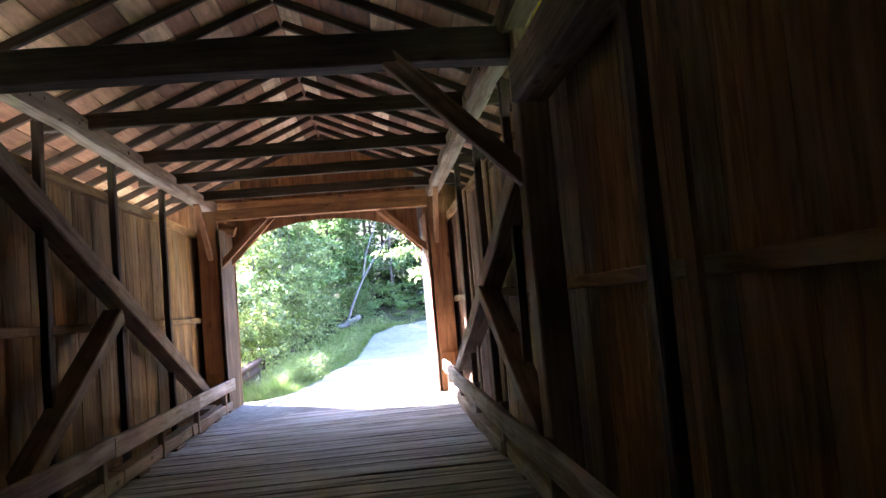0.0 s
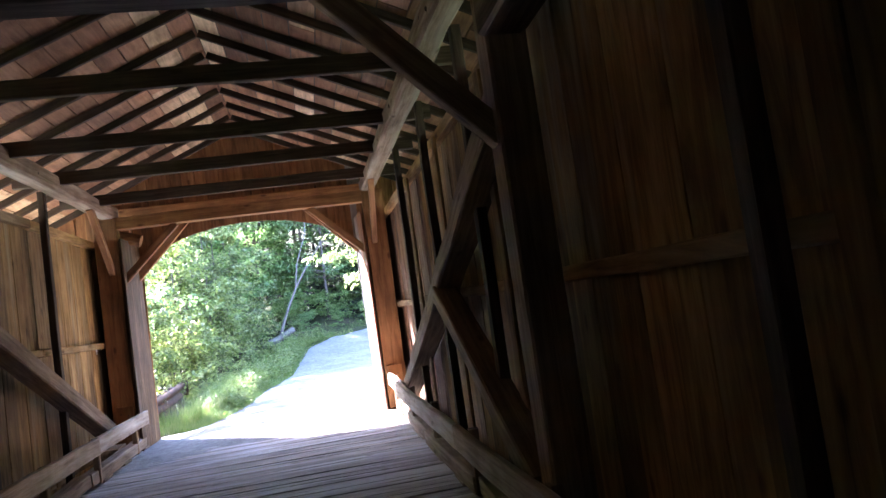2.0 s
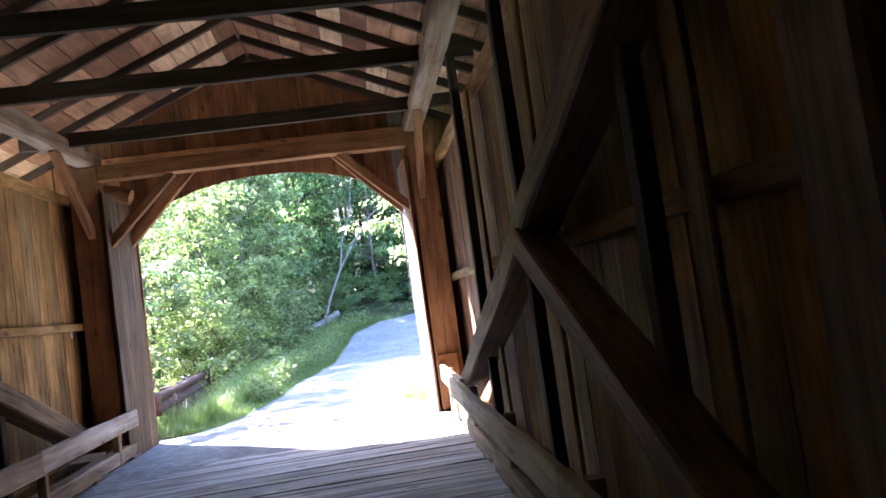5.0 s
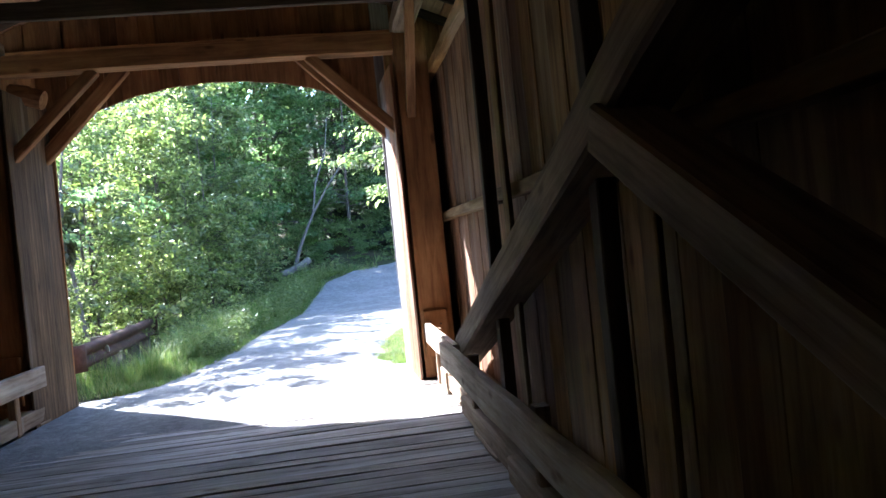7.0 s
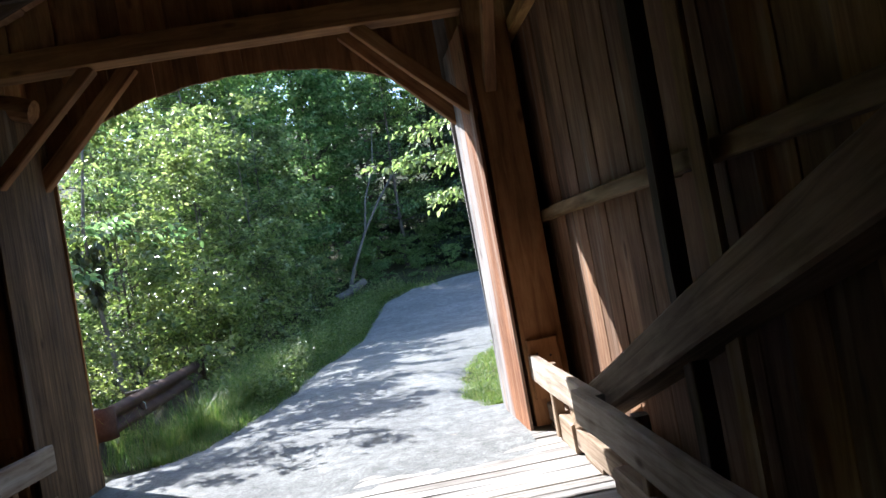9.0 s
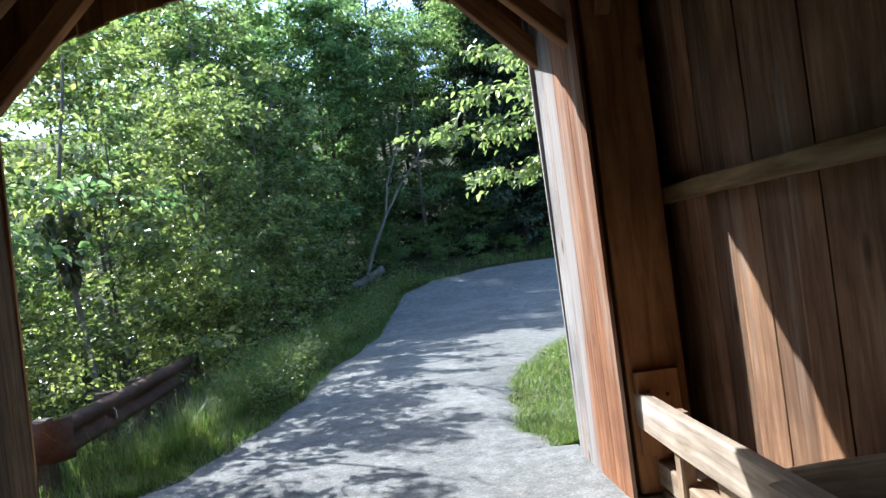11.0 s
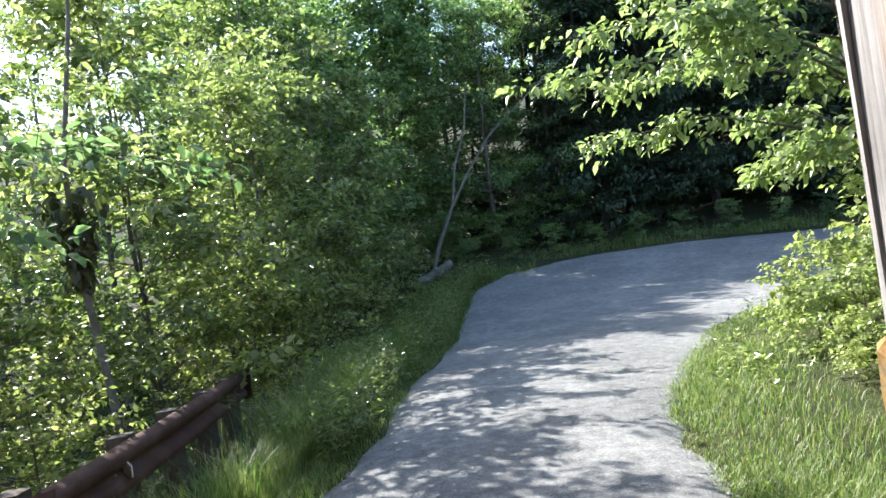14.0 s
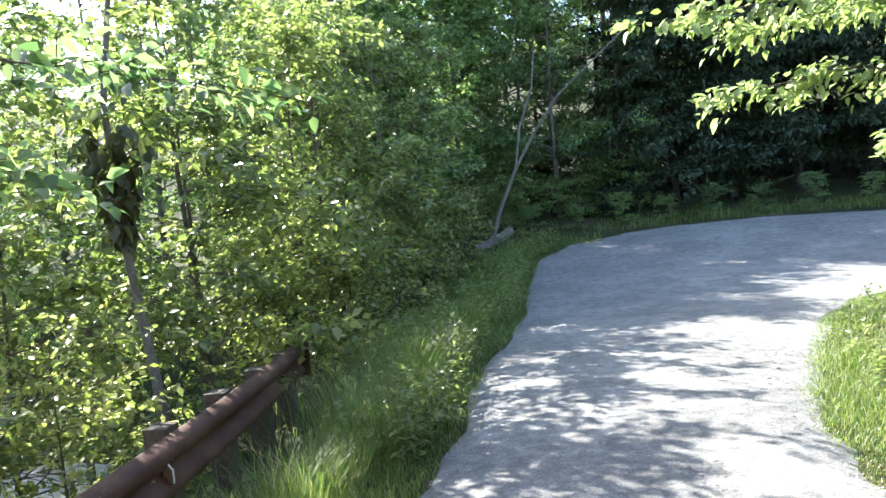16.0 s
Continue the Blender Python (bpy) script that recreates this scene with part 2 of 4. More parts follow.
def timber(name, p0, p1, w, h, mat, parent, side=(1, 0, 0), label="", chamfer=0.008, wobble=0.003, mesh=None, segs=None):
    length = (Vector(p1) - Vector(p0)).length
    me = mesh or timber_mesh(length, w, h, chamfer, segs or max(2, int(length / 0.6)), wobble, int(rng.integers(1e9)))
    if not me.materials:
        me.materials.append(mat)
    ob = new(name, me)
    ob.matrix_basis = along(p0, p1, side)
    if parent:
        ob.parent = parent
    if label:
        tagged(ob, label)
    return ob


def tube(path, radii, sides=7):
    """Vertices and faces of a tapered limb along a path."""
    v, f = [], []
    for i, (p, r) in enumerate(zip(path, radii)):
        d = (Vector(path[min(i + 1, len(path) - 1)]) - Vector(path[max(i - 1, 0)])).normalized()
        a = d.orthogonal().normalized()
        b = d.cross(a)
        for k in range(sides):
            t = 2 * math.pi * k / sides
            v.append(tuple(Vector(p) + (a * math.cos(t) + b * math.sin(t)) * r))
    for i in range(len(path) - 1):
        for k in range(sides):
            a, b = i * sides + k, i * sides + (k + 1) % sides
            f.append((a, b, b + sides, a + sides))
    return v, f


def smooth01(a, b, v):
    t = min(1.0, max(0.0, (v - a) / (b - a)))
    return t * t * (3 - 2 * t)


# ---- plan of the bridge ----
Y0, Y1, MID = -10.3, 14.03, 4.78        # ends of the bridge, and its forward queen post
BACK = -2.7                             # the rear queen post
HALF, WALL = 1.82, 2.38                 # opening's half width; inner face of the siding
RIDGE, SLOPE, EAVE = 5.0, 0.44, 3.5    # under the rafters
PLATE_LO, PLATE_HI = 3.63, 3.88


def roof_z(x):
    return RIDGE - SLOPE * abs(x)


# ---- ground and road ----
LEFT_EDGE = [(-1.98, 13.3), (-1.92, 14.1), (-1.25, 15.0), (-0.95, 16.2), (-0.68, 18.0), (-0.55, 20.5), (0.0, 24.5), (0.25, 28.0), (0.6, 31.0), (1.6, 32.6), (3.1, 33.3), (4.7, 33.6), (7.0, 33.6), (10.0, 33.0), (15.0, 32.0), (24.0, 31.0)]
RIGHT_EDGE = [(1.98, 13.3), (1.95, 14.15), (1.65, 15.0), (1.7, 16.4), (1.9, 17.4), (2.2, 18.4), (2.8, 19.8), (3.5, 21.4), (4.6, 23.0), (6.0, 24.3), (8.0, 25.3), (10.5, 26.0), (13.0, 26.3), (16.0, 26.3), (19.0, 26.1), (24.0, 25.6)]


def edge_x(edge, y):
    for (xa, ya), (xb, yb) in zip(edge, edge[1:]):
        if ya <= y <= yb:
            return xa + (xb - xa) * (y - ya) / (yb - ya)
    return edge[0][0] if y < edge[0][1] else max(e[0] for e in edge)


def rise(y):
    d = max(0.0, y - 24.0)
    return 0.011 * d * d if d < 10 else 1.1 + 0.2 * min(d - 10, 3.0) + 0.36 * max(0.0, d - 13.0)


def ground_z(x, y):
    z = min(rise(y), 22.0)
    lx = edge_x(LEFT_EDGE, min(y, 31.0))
    z -= 2.3 * smooth01(1.5, 6.0, lx - x) * (1 - smooth01(24, 34, y))
    if y < 31:
        rx = edge_x(RIGHT_EDGE, min(y, 25.5))
        z += 0.35 * smooth01(0.2, 3.0, x - rx) * (1 - smooth01(22, 26, y))
    z -= 3.0 * smooth01(0.0, 1.4, 13.2 - y)
    near_road = smooth01(0.0, 1.5, max(lx - x, 0))
    z += 0.10 * noise.noise((x * 0.6, y * 0.6, 0.3)) * near_road
    return z


def build_ground():
    xs = sorted(set([-400, -200, -100, -60, -40] + [round(-30 + 0.75 * i, 3) for i in range(90)] + [round(-6 + 0.3 * i, 3) for i in range(46)] + [45, 60, 100, 200, 400]))
    ys = sorted(set([-400, -200, -100, -50, -30, -15] + [round(-4 + 0.75 * i, 3) for i in range(75)] + [round(12.5 + 0.25 * i, 3) for i in range(54)] + [60, 80, 120, 200, 400]))
    verts = [(x, y, ground_z(x, y) - 0.03) for y in ys for x in xs]
    n = len(xs)
    faces = [(j * n + i, j * n + i + 1, (j + 1) * n + i + 1, (j + 1) * n + i) for j in range(len(ys) - 1) for i in range(n - 1)]
    ob = mesh_object("ground", verts, faces, SOIL, smooth=True)
    tagged(ob, "dark forest soil with moss and leaf litter", "ground", kind="structure")


def build_road():
    verts, faces, k, m = [], [], 12, 6
    rows = []
    for (la, lb), (ra, rb) in zip(zip(LEFT_EDGE, LEFT_EDGE[1:]), zip(RIGHT_EDGE, RIGHT_EDGE[1:])):
        for s in range(m):
            t = s / m
            rows.append(((la[0] + (lb[0] - la[0]) * t, la[1] + (lb[1] - la[1]) * t), (ra[0] + (rb[0] - ra[0]) * t, ra[1] + (rb[1] - ra[1]) * t)))
    for i, (l, r) in enumerate(rows):
        for j in range(k + 1):
            t = j / k
            wob = 0.14 * noise.noise((i * 0.35, j * 9.0, 1.7)) if j in (0, k) and i > 4 else 0
            x, y = l[0] + (r[0] - l[0]) * t + wob, l[1] + (r[1] - l[1]) * t
            crown = 0.045 * (1 - (2 * t - 1) ** 2) + 0.014 * noise.noise((x * 1.3, y * 1.3, 0))
            zz = rise(y) + crown + (-0.03 if j in (0, k) else 0.0)
            verts.append((x, y, zz - 0.04 * (1 - smooth01(13.3, 14.5, y))))
    for i in range(len(rows) - 1):
        for j in range(k):
            a = i * (k + 1) + j
            faces.append((a, a + 1, a + k + 2, a + k + 1))
    ob = mesh_object("road", verts, faces, GRAVEL, smooth=True)
    tagged(ob, "pale grey packed gravel road with tyre-worn patches", "road", kind="structure")


def build_gravel_spill():
    """Dust and grit carried from the road onto the last planks; it thins out where the planks stand proud of it."""
    nx, ny = 61, 90
    v = []
    for j in range(ny):
        for i in range(nx):
            x, y = -1.86 + 3.72 * i / (nx - 1), 11.0 + 3.5 * j / (ny - 1)
            z = -0.02 + 0.034 * smooth01(10.9, 13.0, y - 0.3 * x) + 0.012 * noise.noise((x * 1.1, y * 1.6, 2.0)) + 0.005 * noise.noise((x * 6, y * 6, 5.0))
            z += 0.026 * smooth01(13.8, 14.4, y) * (1 - (x / 1.9) ** 2)
            v.append((x, y, z - 0.05 * smooth01(14.25, 14.5, y)))
    f = [(j * nx + i, j * nx + i + 1, (j + 1) * nx + i + 1, (j + 1) * nx + i) for j in range(ny - 1) for i in range(nx - 1)]
    ob = mesh_object("gravel_spill", v, f, GRAVEL, smooth=True)
    tagged(ob, "thin layer of grey dust and grit over the last deck planks", "gravel", kind="structure")


build_ground()
build_road()
build_gravel_spill()


def build_stream_bank():
    # carried on unseen beside the bridge to bounce sunlight up under the roof
    xs = [-26 + 1.2 * i for i in range(20)]
    ys = [-13 + 1.2 * i for i in range(36)]
    v = [(x, y, ground_z(-12, 20) + 0.12 + 0.08 * noise.noise((x * 0.5, y * 0.5, 4))) for y in ys for x in xs]
    f = [(j * 20 + i, j * 20 + i + 1, j * 20 + i + 21, j * 20 + i + 20) for j in range(35) for i in range(19)]
    ob = mesh_object("stream_bank", v, f, STREAM, smooth=True)
    tagged(ob, "pale sunlit gravel bank of the stream below", "gravel bank", kind="structure")


build_stream_bank()

# ---- bridge floor, curbs, guard boards ----
floor = thing("floor", "weathered grey cross planks of the bridge deck", "floor", kind="structure")
wall_l = thing("wall_west", "brown vertical board siding on studs and girts", "wall", kind="structure")
wall_r = thing("wall_east", "brown vertical board siding on studs and girts", "wall", kind="structure")
wall_b = thing("added_back_wall", "unseen board wall added to close the rear end against light", "wall", kind="structure")
roof = thing("ceiling", "open gable roof of brown boards on dark rafters", "roof", kind="structure")
portal = thing("portal_wall", "red-brown board gable with an arched opening", "portal", kind="structure")


def build_curbs():
    for s, x in ((-1, -1.94), (1, 2.09)):
        c = thing("curb_timber", "grey weathered curb timbers lying along the deck edge", "curb", "curbs", at=(x, MID, 0))
        y = Y0 + 0.2
        k = 0
        while y < 13.7:
            ln = float(rng.uniform(2.2, 3.4))
            e = min(y + ln, 14.0)
            if s > 0 and y < 11.1 and e > 10.2:
                e = 11.1
            dx = float(rng.normal(0, 0.012)) + (0.0 if s < 0 or y < 11 else 0.05)
            timber("timber", (dx, y - MID + 0.02, 0.115), (dx + float(rng.normal(0, 0.01)), e - MID, 0.115), 0.17, 0.15, W_GREY, c, chamfer=0.012, wobble=0.005)
            timber("block", (dx, y + 0.5 - MID, 0.019), (dx, y + 0.9 - MID, 0.019), 0.16, 0.038, W_GREY, c)
            timber("block", (dx, e - 0.9 - MID, 0.019), (dx, e - 0.5 - MID, 0.019), 0.16, 0.038, W_GREY, c)
            y, k = e, k + 1


def build_guard_boards():
    for s, x in ((-1, -1.81), (1, 1.97)):
        g = thing("guard_board", "long grey weathered guard boards on short posts", "guard rail", "guard boards", at=(x, MID, 0))
        cuts = [Y0 + 0.3, -6.0, -1.6, 2.6, 6.9, 11.37 if s > 0 else 10.4, 13.55 if s > 0 else 13.1]
        for a, b in zip(cuts, cuts[1:]):
            d0, d1 = rng.normal(0, 0.006, 2)
            lap = 0.03 if s > 0 and a > 11 else -0.036 if s > 0 else 0.0
            timber("board", (lap, a - MID - (0.25 if lap > 0 else -0.004), 0.5 + d0), (lap, b - MID, 0.5 + d1), 0.065, 0.2, W_GUARD, g, chamfer=0.01, wobble=0.004)
        for y in (-9.0, -6.8, -4.4, -1.5, 0.7, 2.7, 4.7, 6.8, 8.8, 10.6, 12.6):
            timber("post", (s * 0.075, y - MID, 0.03), (s * 0.075, y - MID, 0.57), 0.075, 0.09, W_BRACE, g, side=(1, 0, 0))


build_curbs()
build_guard_boards()

# ---- trusses ----


def build_truss(s):
    t = thing("truss", "heavy brown timber queen post truss along the bridge side", "truss", "side trusses", at=(s * 2.15, MID, 0))
    o = MID
    timber("top_chord", (-s * 0.09, Y0 + 0.2 - o, 3.735), (-s * 0.09, 13.35 - o, 3.735), 0.22, 0.21, W_GREY, t, label="pale grey top beam with worn notched patches", chamfer=0.03, wobble=0.007)
    for k, (py, pz) in enumerate(((0.55, 3.70), (0.62, 3.78), (0.75, 3.69), (0.9, 3.76), (1.02, 3.70), (1.3, 3.75), (2.1, 3.72), (2.16, 3.77), (3.6, 3.73), (5.0, 3.71))):
        v, f = tube([Vector((-s * 0.196, py, pz)), Vector((-s * 0.207, py, pz))], [0.018 + 0.004 * (k % 3), 0.014], 8)
        mesh_object("peg", v, f + [tuple(range(15, 7, -1))], W_DARK, t, "dark end of a wooden peg")
    timber("bottom_chord", (s * 0.03, Y0 + 0.1 - o, -0.2), (s * 0.03, 13.1 - o, -0.2), 0.26, 0.26, W_BRACE, t)
    timber("straining_beam", (-s * 0.02, BACK - o, 3.24), (-s * 0.02, -0.1, 3.24), 0.26, 0.34, W_BRACE, t, label="rough dark straining beam between the posts", chamfer=0.02, wobble=0.006)
    for y, d in ((0.0, 1), (BACK - o, -1)):
        timber("queen_post", (0, y, 0.02), (0, y, 3.64), 0.24, 0.24, W_BRACE, t, side=(1, 0, 0), chamfer=0.015)
        bx = 0.015 if s > 0 else 0.045
        timber("main_brace", (bx, y + d * 7.4, 0.25 if s > 0 else 0.42), (bx, y + d * 0.1, 2.77 if s > 0 else 3.27), 0.23, 0.2, W_BRACE, t, chamfer=0.014, wobble=0.004)
        timber("counter_brace", (-s * 0.02, y + d * (0.3 if s > 0 else 0.95), 0.46), (-s * 0.02, y + d * (2.86 if s > 0 else 3.3), 1.70 if s > 0 else 1.8), 0.22, 0.17, W_BRACE, t, chamfer=0.014)
        timber("footing_block", (0, y + d * 7.36, 0.105), (0, y + d * 7.85, 0.105), 0.24, 0.2, W_GREY, t)
        timber("joint_block", (s * 0.1, y + 0.02, 3.43), (s * 0.1, y + 0.02, 3.98), 0.3, 0.2, W_OCHRE, t, side=(1, 0, 0), label="yellow-stained block at the beam joint")
        if s > 0:
            timber("tie_knee", (-s * 0.02, y + 0.02, 2.46), (-s * 1.06, y + 0.02, 3.5), 0.11, 0.15, W_BRACE, t, side=(0, 1, 0), label="slanted knee brace under the cross beam")
    timber("portal_knee", (-s * 0.12, 7.25, 3.66), (-s * 0.09, 8.3, 2.78), 0.09, 0.12, W_PORTAL, t)


build_truss(-1)
build_truss(1)


def build_ties():
    for y0 in (4.86, BACK + 0.08):
        tb = thing("cross_beam", "large dark timber cross beam between the trusses", "beam", "cross beams", at=(0, y0, 3.55))
        timber("beam", (-2.08, 0, 0.03), (2.08, 0, 0.03), 0.22, 0.26, W_DARK, tb, side=(0, 1, 0), chamfer=0.015, wobble=0.005)
    for y in (7.15, 9.02, 10.57, 12.35, 2.9, 1.0, -0.9, -4.6, -6.5, -8.4):
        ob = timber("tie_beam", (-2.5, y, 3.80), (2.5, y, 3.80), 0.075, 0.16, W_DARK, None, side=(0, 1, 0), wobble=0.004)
        tagged(ob, "thin dark tie beam spanning between the roof plates", "beam", "tie beams")


build_ties()

# ---- roof ----


def build_roof():
    y = 10.1 - 0.72 * 29
    while y < 14.3:
        if y > Y0 + 0.1:
            for s in (-1, 1):
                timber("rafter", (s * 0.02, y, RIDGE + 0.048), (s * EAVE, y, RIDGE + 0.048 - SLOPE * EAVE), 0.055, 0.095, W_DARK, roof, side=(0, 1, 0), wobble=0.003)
        y += 0.72
    slope_len = EAVE * math.sqrt(1 + SLOPE * SLOPE)
    n = 14
    w = (slope_len + 0.1) / n
    # roof boards above the rafters: one mesh for the boards of each side
    for s in (-1, 1):
        v, f = [], []
        for i in range(n):
            d0, d1 = i * w + 0.007, (i + 1) * w - 0.007
            y = Y0 - 0.15 - float(rng.uniform(0, 2))
            while y < Y1 + 0.15:
                ye = y + float(rng.choice([2.16, 2.88, 3.6]))
                a, b = max(y, Y0 - 0.15) + 0.003, min(ye, Y1 + 0.15) - 0.003
                if b > a:
                    k = len(v)
                    jit = rng.normal(0, 0.002)
                    for (d, h) in ((d0, 0), (d1, 0), (d1, 0.022), (d0, 0.022)):
                        px = d / slope_len * EAVE
                        for yy in (a, b):
                            v.append((s * px, yy, RIDGE + 0.101 - SLOPE * px + h + jit))
                    f += [(k, k + 1, k + 3, k + 2), (k + 2, k + 3, k + 5, k + 4), (k + 4, k + 5, k + 7, k + 6), (k + 6, k + 7, k + 1, k), (k, k + 2, k + 4, k + 6), (k + 1, k + 7, k + 5, k + 3)]
                y = ye
        mesh_object("roof_boards", v, f, ROOF_ISLAND, roof)
        z0 = RIDGE + 0.14
        mesh_object("roof_covering", [(0, Y0 - 0.3, z0), (0, Y1 + 0.3, z0), (s * (EAVE + 0.15), Y1 + 0.3, z0 - SLOPE * (EAVE + 0.15)), (s * (EAVE + 0.15), Y0 - 0.3, z0 - SLOPE * (EAVE + 0.15)),
                                      (0, Y0 - 0.3, z0 + 0.03), (0, Y1 + 0.3, z0 + 0.03), (s * (EAVE + 0.15), Y1 + 0.3, z0 + 0.03 - SLOPE * (EAVE + 0.15)), (s * (EAVE + 0.15), Y0 - 0.3, z0 + 0.03 - SLOPE * (EAVE + 0.15))],
                    [(0, 1, 2, 3), (4, 5, 6, 7), (0, 1, 5, 4), (1, 2, 6, 5), (2, 3, 7, 6), (3, 0, 4, 7)], SHEET, roof)


def island_wood():
    """Roof boards: each board of the joined mesh has its own tone."""
    n = Nodes("roof_boards_wood")
    tc = n.add("ShaderNodeTexCoord")
    geo = n.add("ShaderNodeNewGeometry")
    comb = n.add("ShaderNodeCombineXYZ")
    for i in range(3):
        n.link(geo.outputs["Random Per Island"], comb.inputs[i])
    off = n.add("ShaderNodeVectorMath")
    off.operation = "MULTIPLY_ADD"
    n.link(comb.outputs[0], off.inputs[0])
    off.inputs[1].default_value = (31, 53, 17)
    n.link(tc.outputs["Object"], off.inputs[2])
    mp = n.add("ShaderNodeMapping")
    mp.inputs["Scale"].default_value = (9, 0.9, 9)
    n.link(off.outputs[0], mp.inputs[0])
    grain = n.add("ShaderNodeTexNoise", Scale=1.6, Detail=7.0, Roughness=0.65, Distortion=0.8)
    n.link(mp.outputs[0], grain.inputs["Vector"])
    stain = n.add("ShaderNodeTexNoise", Scale=1.9, Detail=5.0)
    n.link(off.outputs[0], stain.inputs["Vector"])
    tone = n.ramp(geo.outputs["Random Per Island"], [(0.0, (0.15, 0.08, 0.045)), (0.3, (0.33, 0.175, 0.098)), (0.6, (0.50, 0.29, 0.165)), (0.8, (0.64, 0.43, 0.26)), (1.0, (0.80, 0.63, 0.41))])
    g = n.ramp(grain.outputs["Fac"], [(0.3, (0.55, 0.52, 0.5)), (0.7, (1.2, 1.2, 1.2))])
    st = n.ramp(stain.outputs["Fac"], [(0.34, (0.5, 0.47, 0.46)), (0.56, (1, 1, 1))])
    col = n.mix(0.8, n.mix(1.0, tone, g, "MULTIPLY"), st, "MULTIPLY")
    vor = n.add("ShaderNodeTexVoronoi", Scale=2.6)
    n.link(off.outputs[0], vor.inputs["Vector"])
    col = n.mix(0.7, col, n.ramp(vor.outputs["Distance"], [(0.05, (0.3, 0.2, 0.15)), (0.12, (1, 1, 1))]), "MULTIPLY")
    n.link(col, n.bsdf.inputs["Base Color"])
    n.bsdf.inputs["Roughness"].default_value = 0.8
    n.bsdf.inputs["Specular IOR Level"].default_value = 0.3
    n.bump(grain.outputs["Fac"], 0.5, 0.006)
    return n.m


ROOF_ISLAND = island_wood()
build_roof()

# ---- portal ----


def arch_z(x):
    return 2.68 + 0.78 * math.sqrt(max(0.0, 1 - (x / HALF) ** 2)) if abs(x) < HALF else -0.1


def build_portal():
    for s in (-1, 1):
        timber("portal_post", (s * 2.11, 13.18, 0.02), (s * 2.11, 13.18, 3.62), 0.34, 0.24, W_PORTAL, portal, side=(1, 0, 0), label="thick red-brown corner post")
        timber("post_block", (s * 2.09, 13.03, 0.24), (s * 2.09, 13.03, 0.71), 0.25, 0.05, W_PORTAL, portal, side=(1, 0, 0))
        for nx, nz in ((-0.055, 0.60), (0.05, 0.57), (-0.04, 0.34), (0.06, 0.36)):
            v, f = tube([Vector((s * 2.09 + nx, 13.006, nz)), Vector((s * 2.09 + nx, 12.998, nz))], [0.011, 0.009], 8)
            mesh_object("nail_head", v, f + [tuple(range(15, 7, -1))], RUST, portal, "rusty round nail head")
        timber("arch_brace", (s * 1.06, 13.2, 3.47), (s * 1.96, 13.2, 2.60), 0.10, 0.11, W_PORTAL, portal, side=(0, 1, 0))
        timber("outer_brace", (s * 0.95, 13.9, 3.66), (s * 1.93, 13.9, 2.66), 0.10, 0.14, W_PORTAL, portal, side=(0, 1, 0))
        timber("outer_post", (s * 1.97, 13.9, 0.0), (s * 1.97, 13.9, 3.7), 0.14, 0.12, W_PORTAL, portal, side=(1, 0, 0))
        y = 13.03
        for wdt in (0.27, 0.24, 0.21, 0.28):
            x = HALF + 0.013 + 0.06 * (14.03 - y - wdt / 2)
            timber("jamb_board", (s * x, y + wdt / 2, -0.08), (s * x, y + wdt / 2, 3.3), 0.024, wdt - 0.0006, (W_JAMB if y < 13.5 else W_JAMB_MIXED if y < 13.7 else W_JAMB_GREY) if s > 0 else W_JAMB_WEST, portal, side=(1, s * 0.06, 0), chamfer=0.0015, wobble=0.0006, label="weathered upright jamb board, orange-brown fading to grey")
            y += wdt
    v, f = tube([(-2.0, 13.52, 3.38), (-1.85, 13.52, 3.34), (-1.68, 13.52, 3.28)], [0.10, 0.105, 0.10], 12)
    f += [tuple(range(24, 36)), tuple(range(11, -1, -1))]
    mesh_object("log_end", v, f, W_PORTAL, portal, "round dark log end beside the arch", smooth=False)
    timber("portal_tie", (-2.28, 13.2, 3.555), (2.28, 13.2, 3.555), 0.2, 0.19, W_PORTAL, portal, side=(0, 1, 0))
    timber("upper_tie", (-2.28, 13.9, 3.80), (2.28, 13.9, 3.80), 0.14, 0.19, W_PORTAL, portal, side=(0, 1, 0))
    # vertical gable boards, cut below to the arch and above to the roof slope
    x, wdt = -3.4, 0.2
    while x < 3.4 - 0.01:
        nth = round(x / wdt)
        xa, xb = x - 0.008, x + wdt + 0.008
        lo = [arch_z(xa + (xb - xa) * i / 6) for i in range(7)]
        v = []
        for yy in (Y1 - 0.03 - 0.027 * (nth % 2), Y1 - 0.003 - 0.027 * (nth % 2)):
            for i in range(7):
                xx = xa + (xb - xa) * i / 6
                v.append((xx, yy, lo[i]))
            for xx in (xb, xa):
                v.append((xx, yy, roof_z(xx) + 0.13))
        f = [tuple(range(8, -1, -1)), tuple(range(9, 18))] + [(i, (i + 1) % 9, (i + 1) % 9 + 9, i + 9) for i in range(9)]
        # local x along the board, so that the grain runs upright
        m = along((0, 0, 0), (0, 0, 1), (1, 0, 0))
        inv = m.inverted()
        ob = mesh_object("gable_board", [inv @ Vector(p) for p in v], f, W_JAMB_GREY if abs(x - 1.8) < 0.05 else W_PORTAL, portal)
        ob.matrix_basis = m
        x += wdt


build_portal()

# ---- side walls, and an added unseen end wall that keeps light out ----


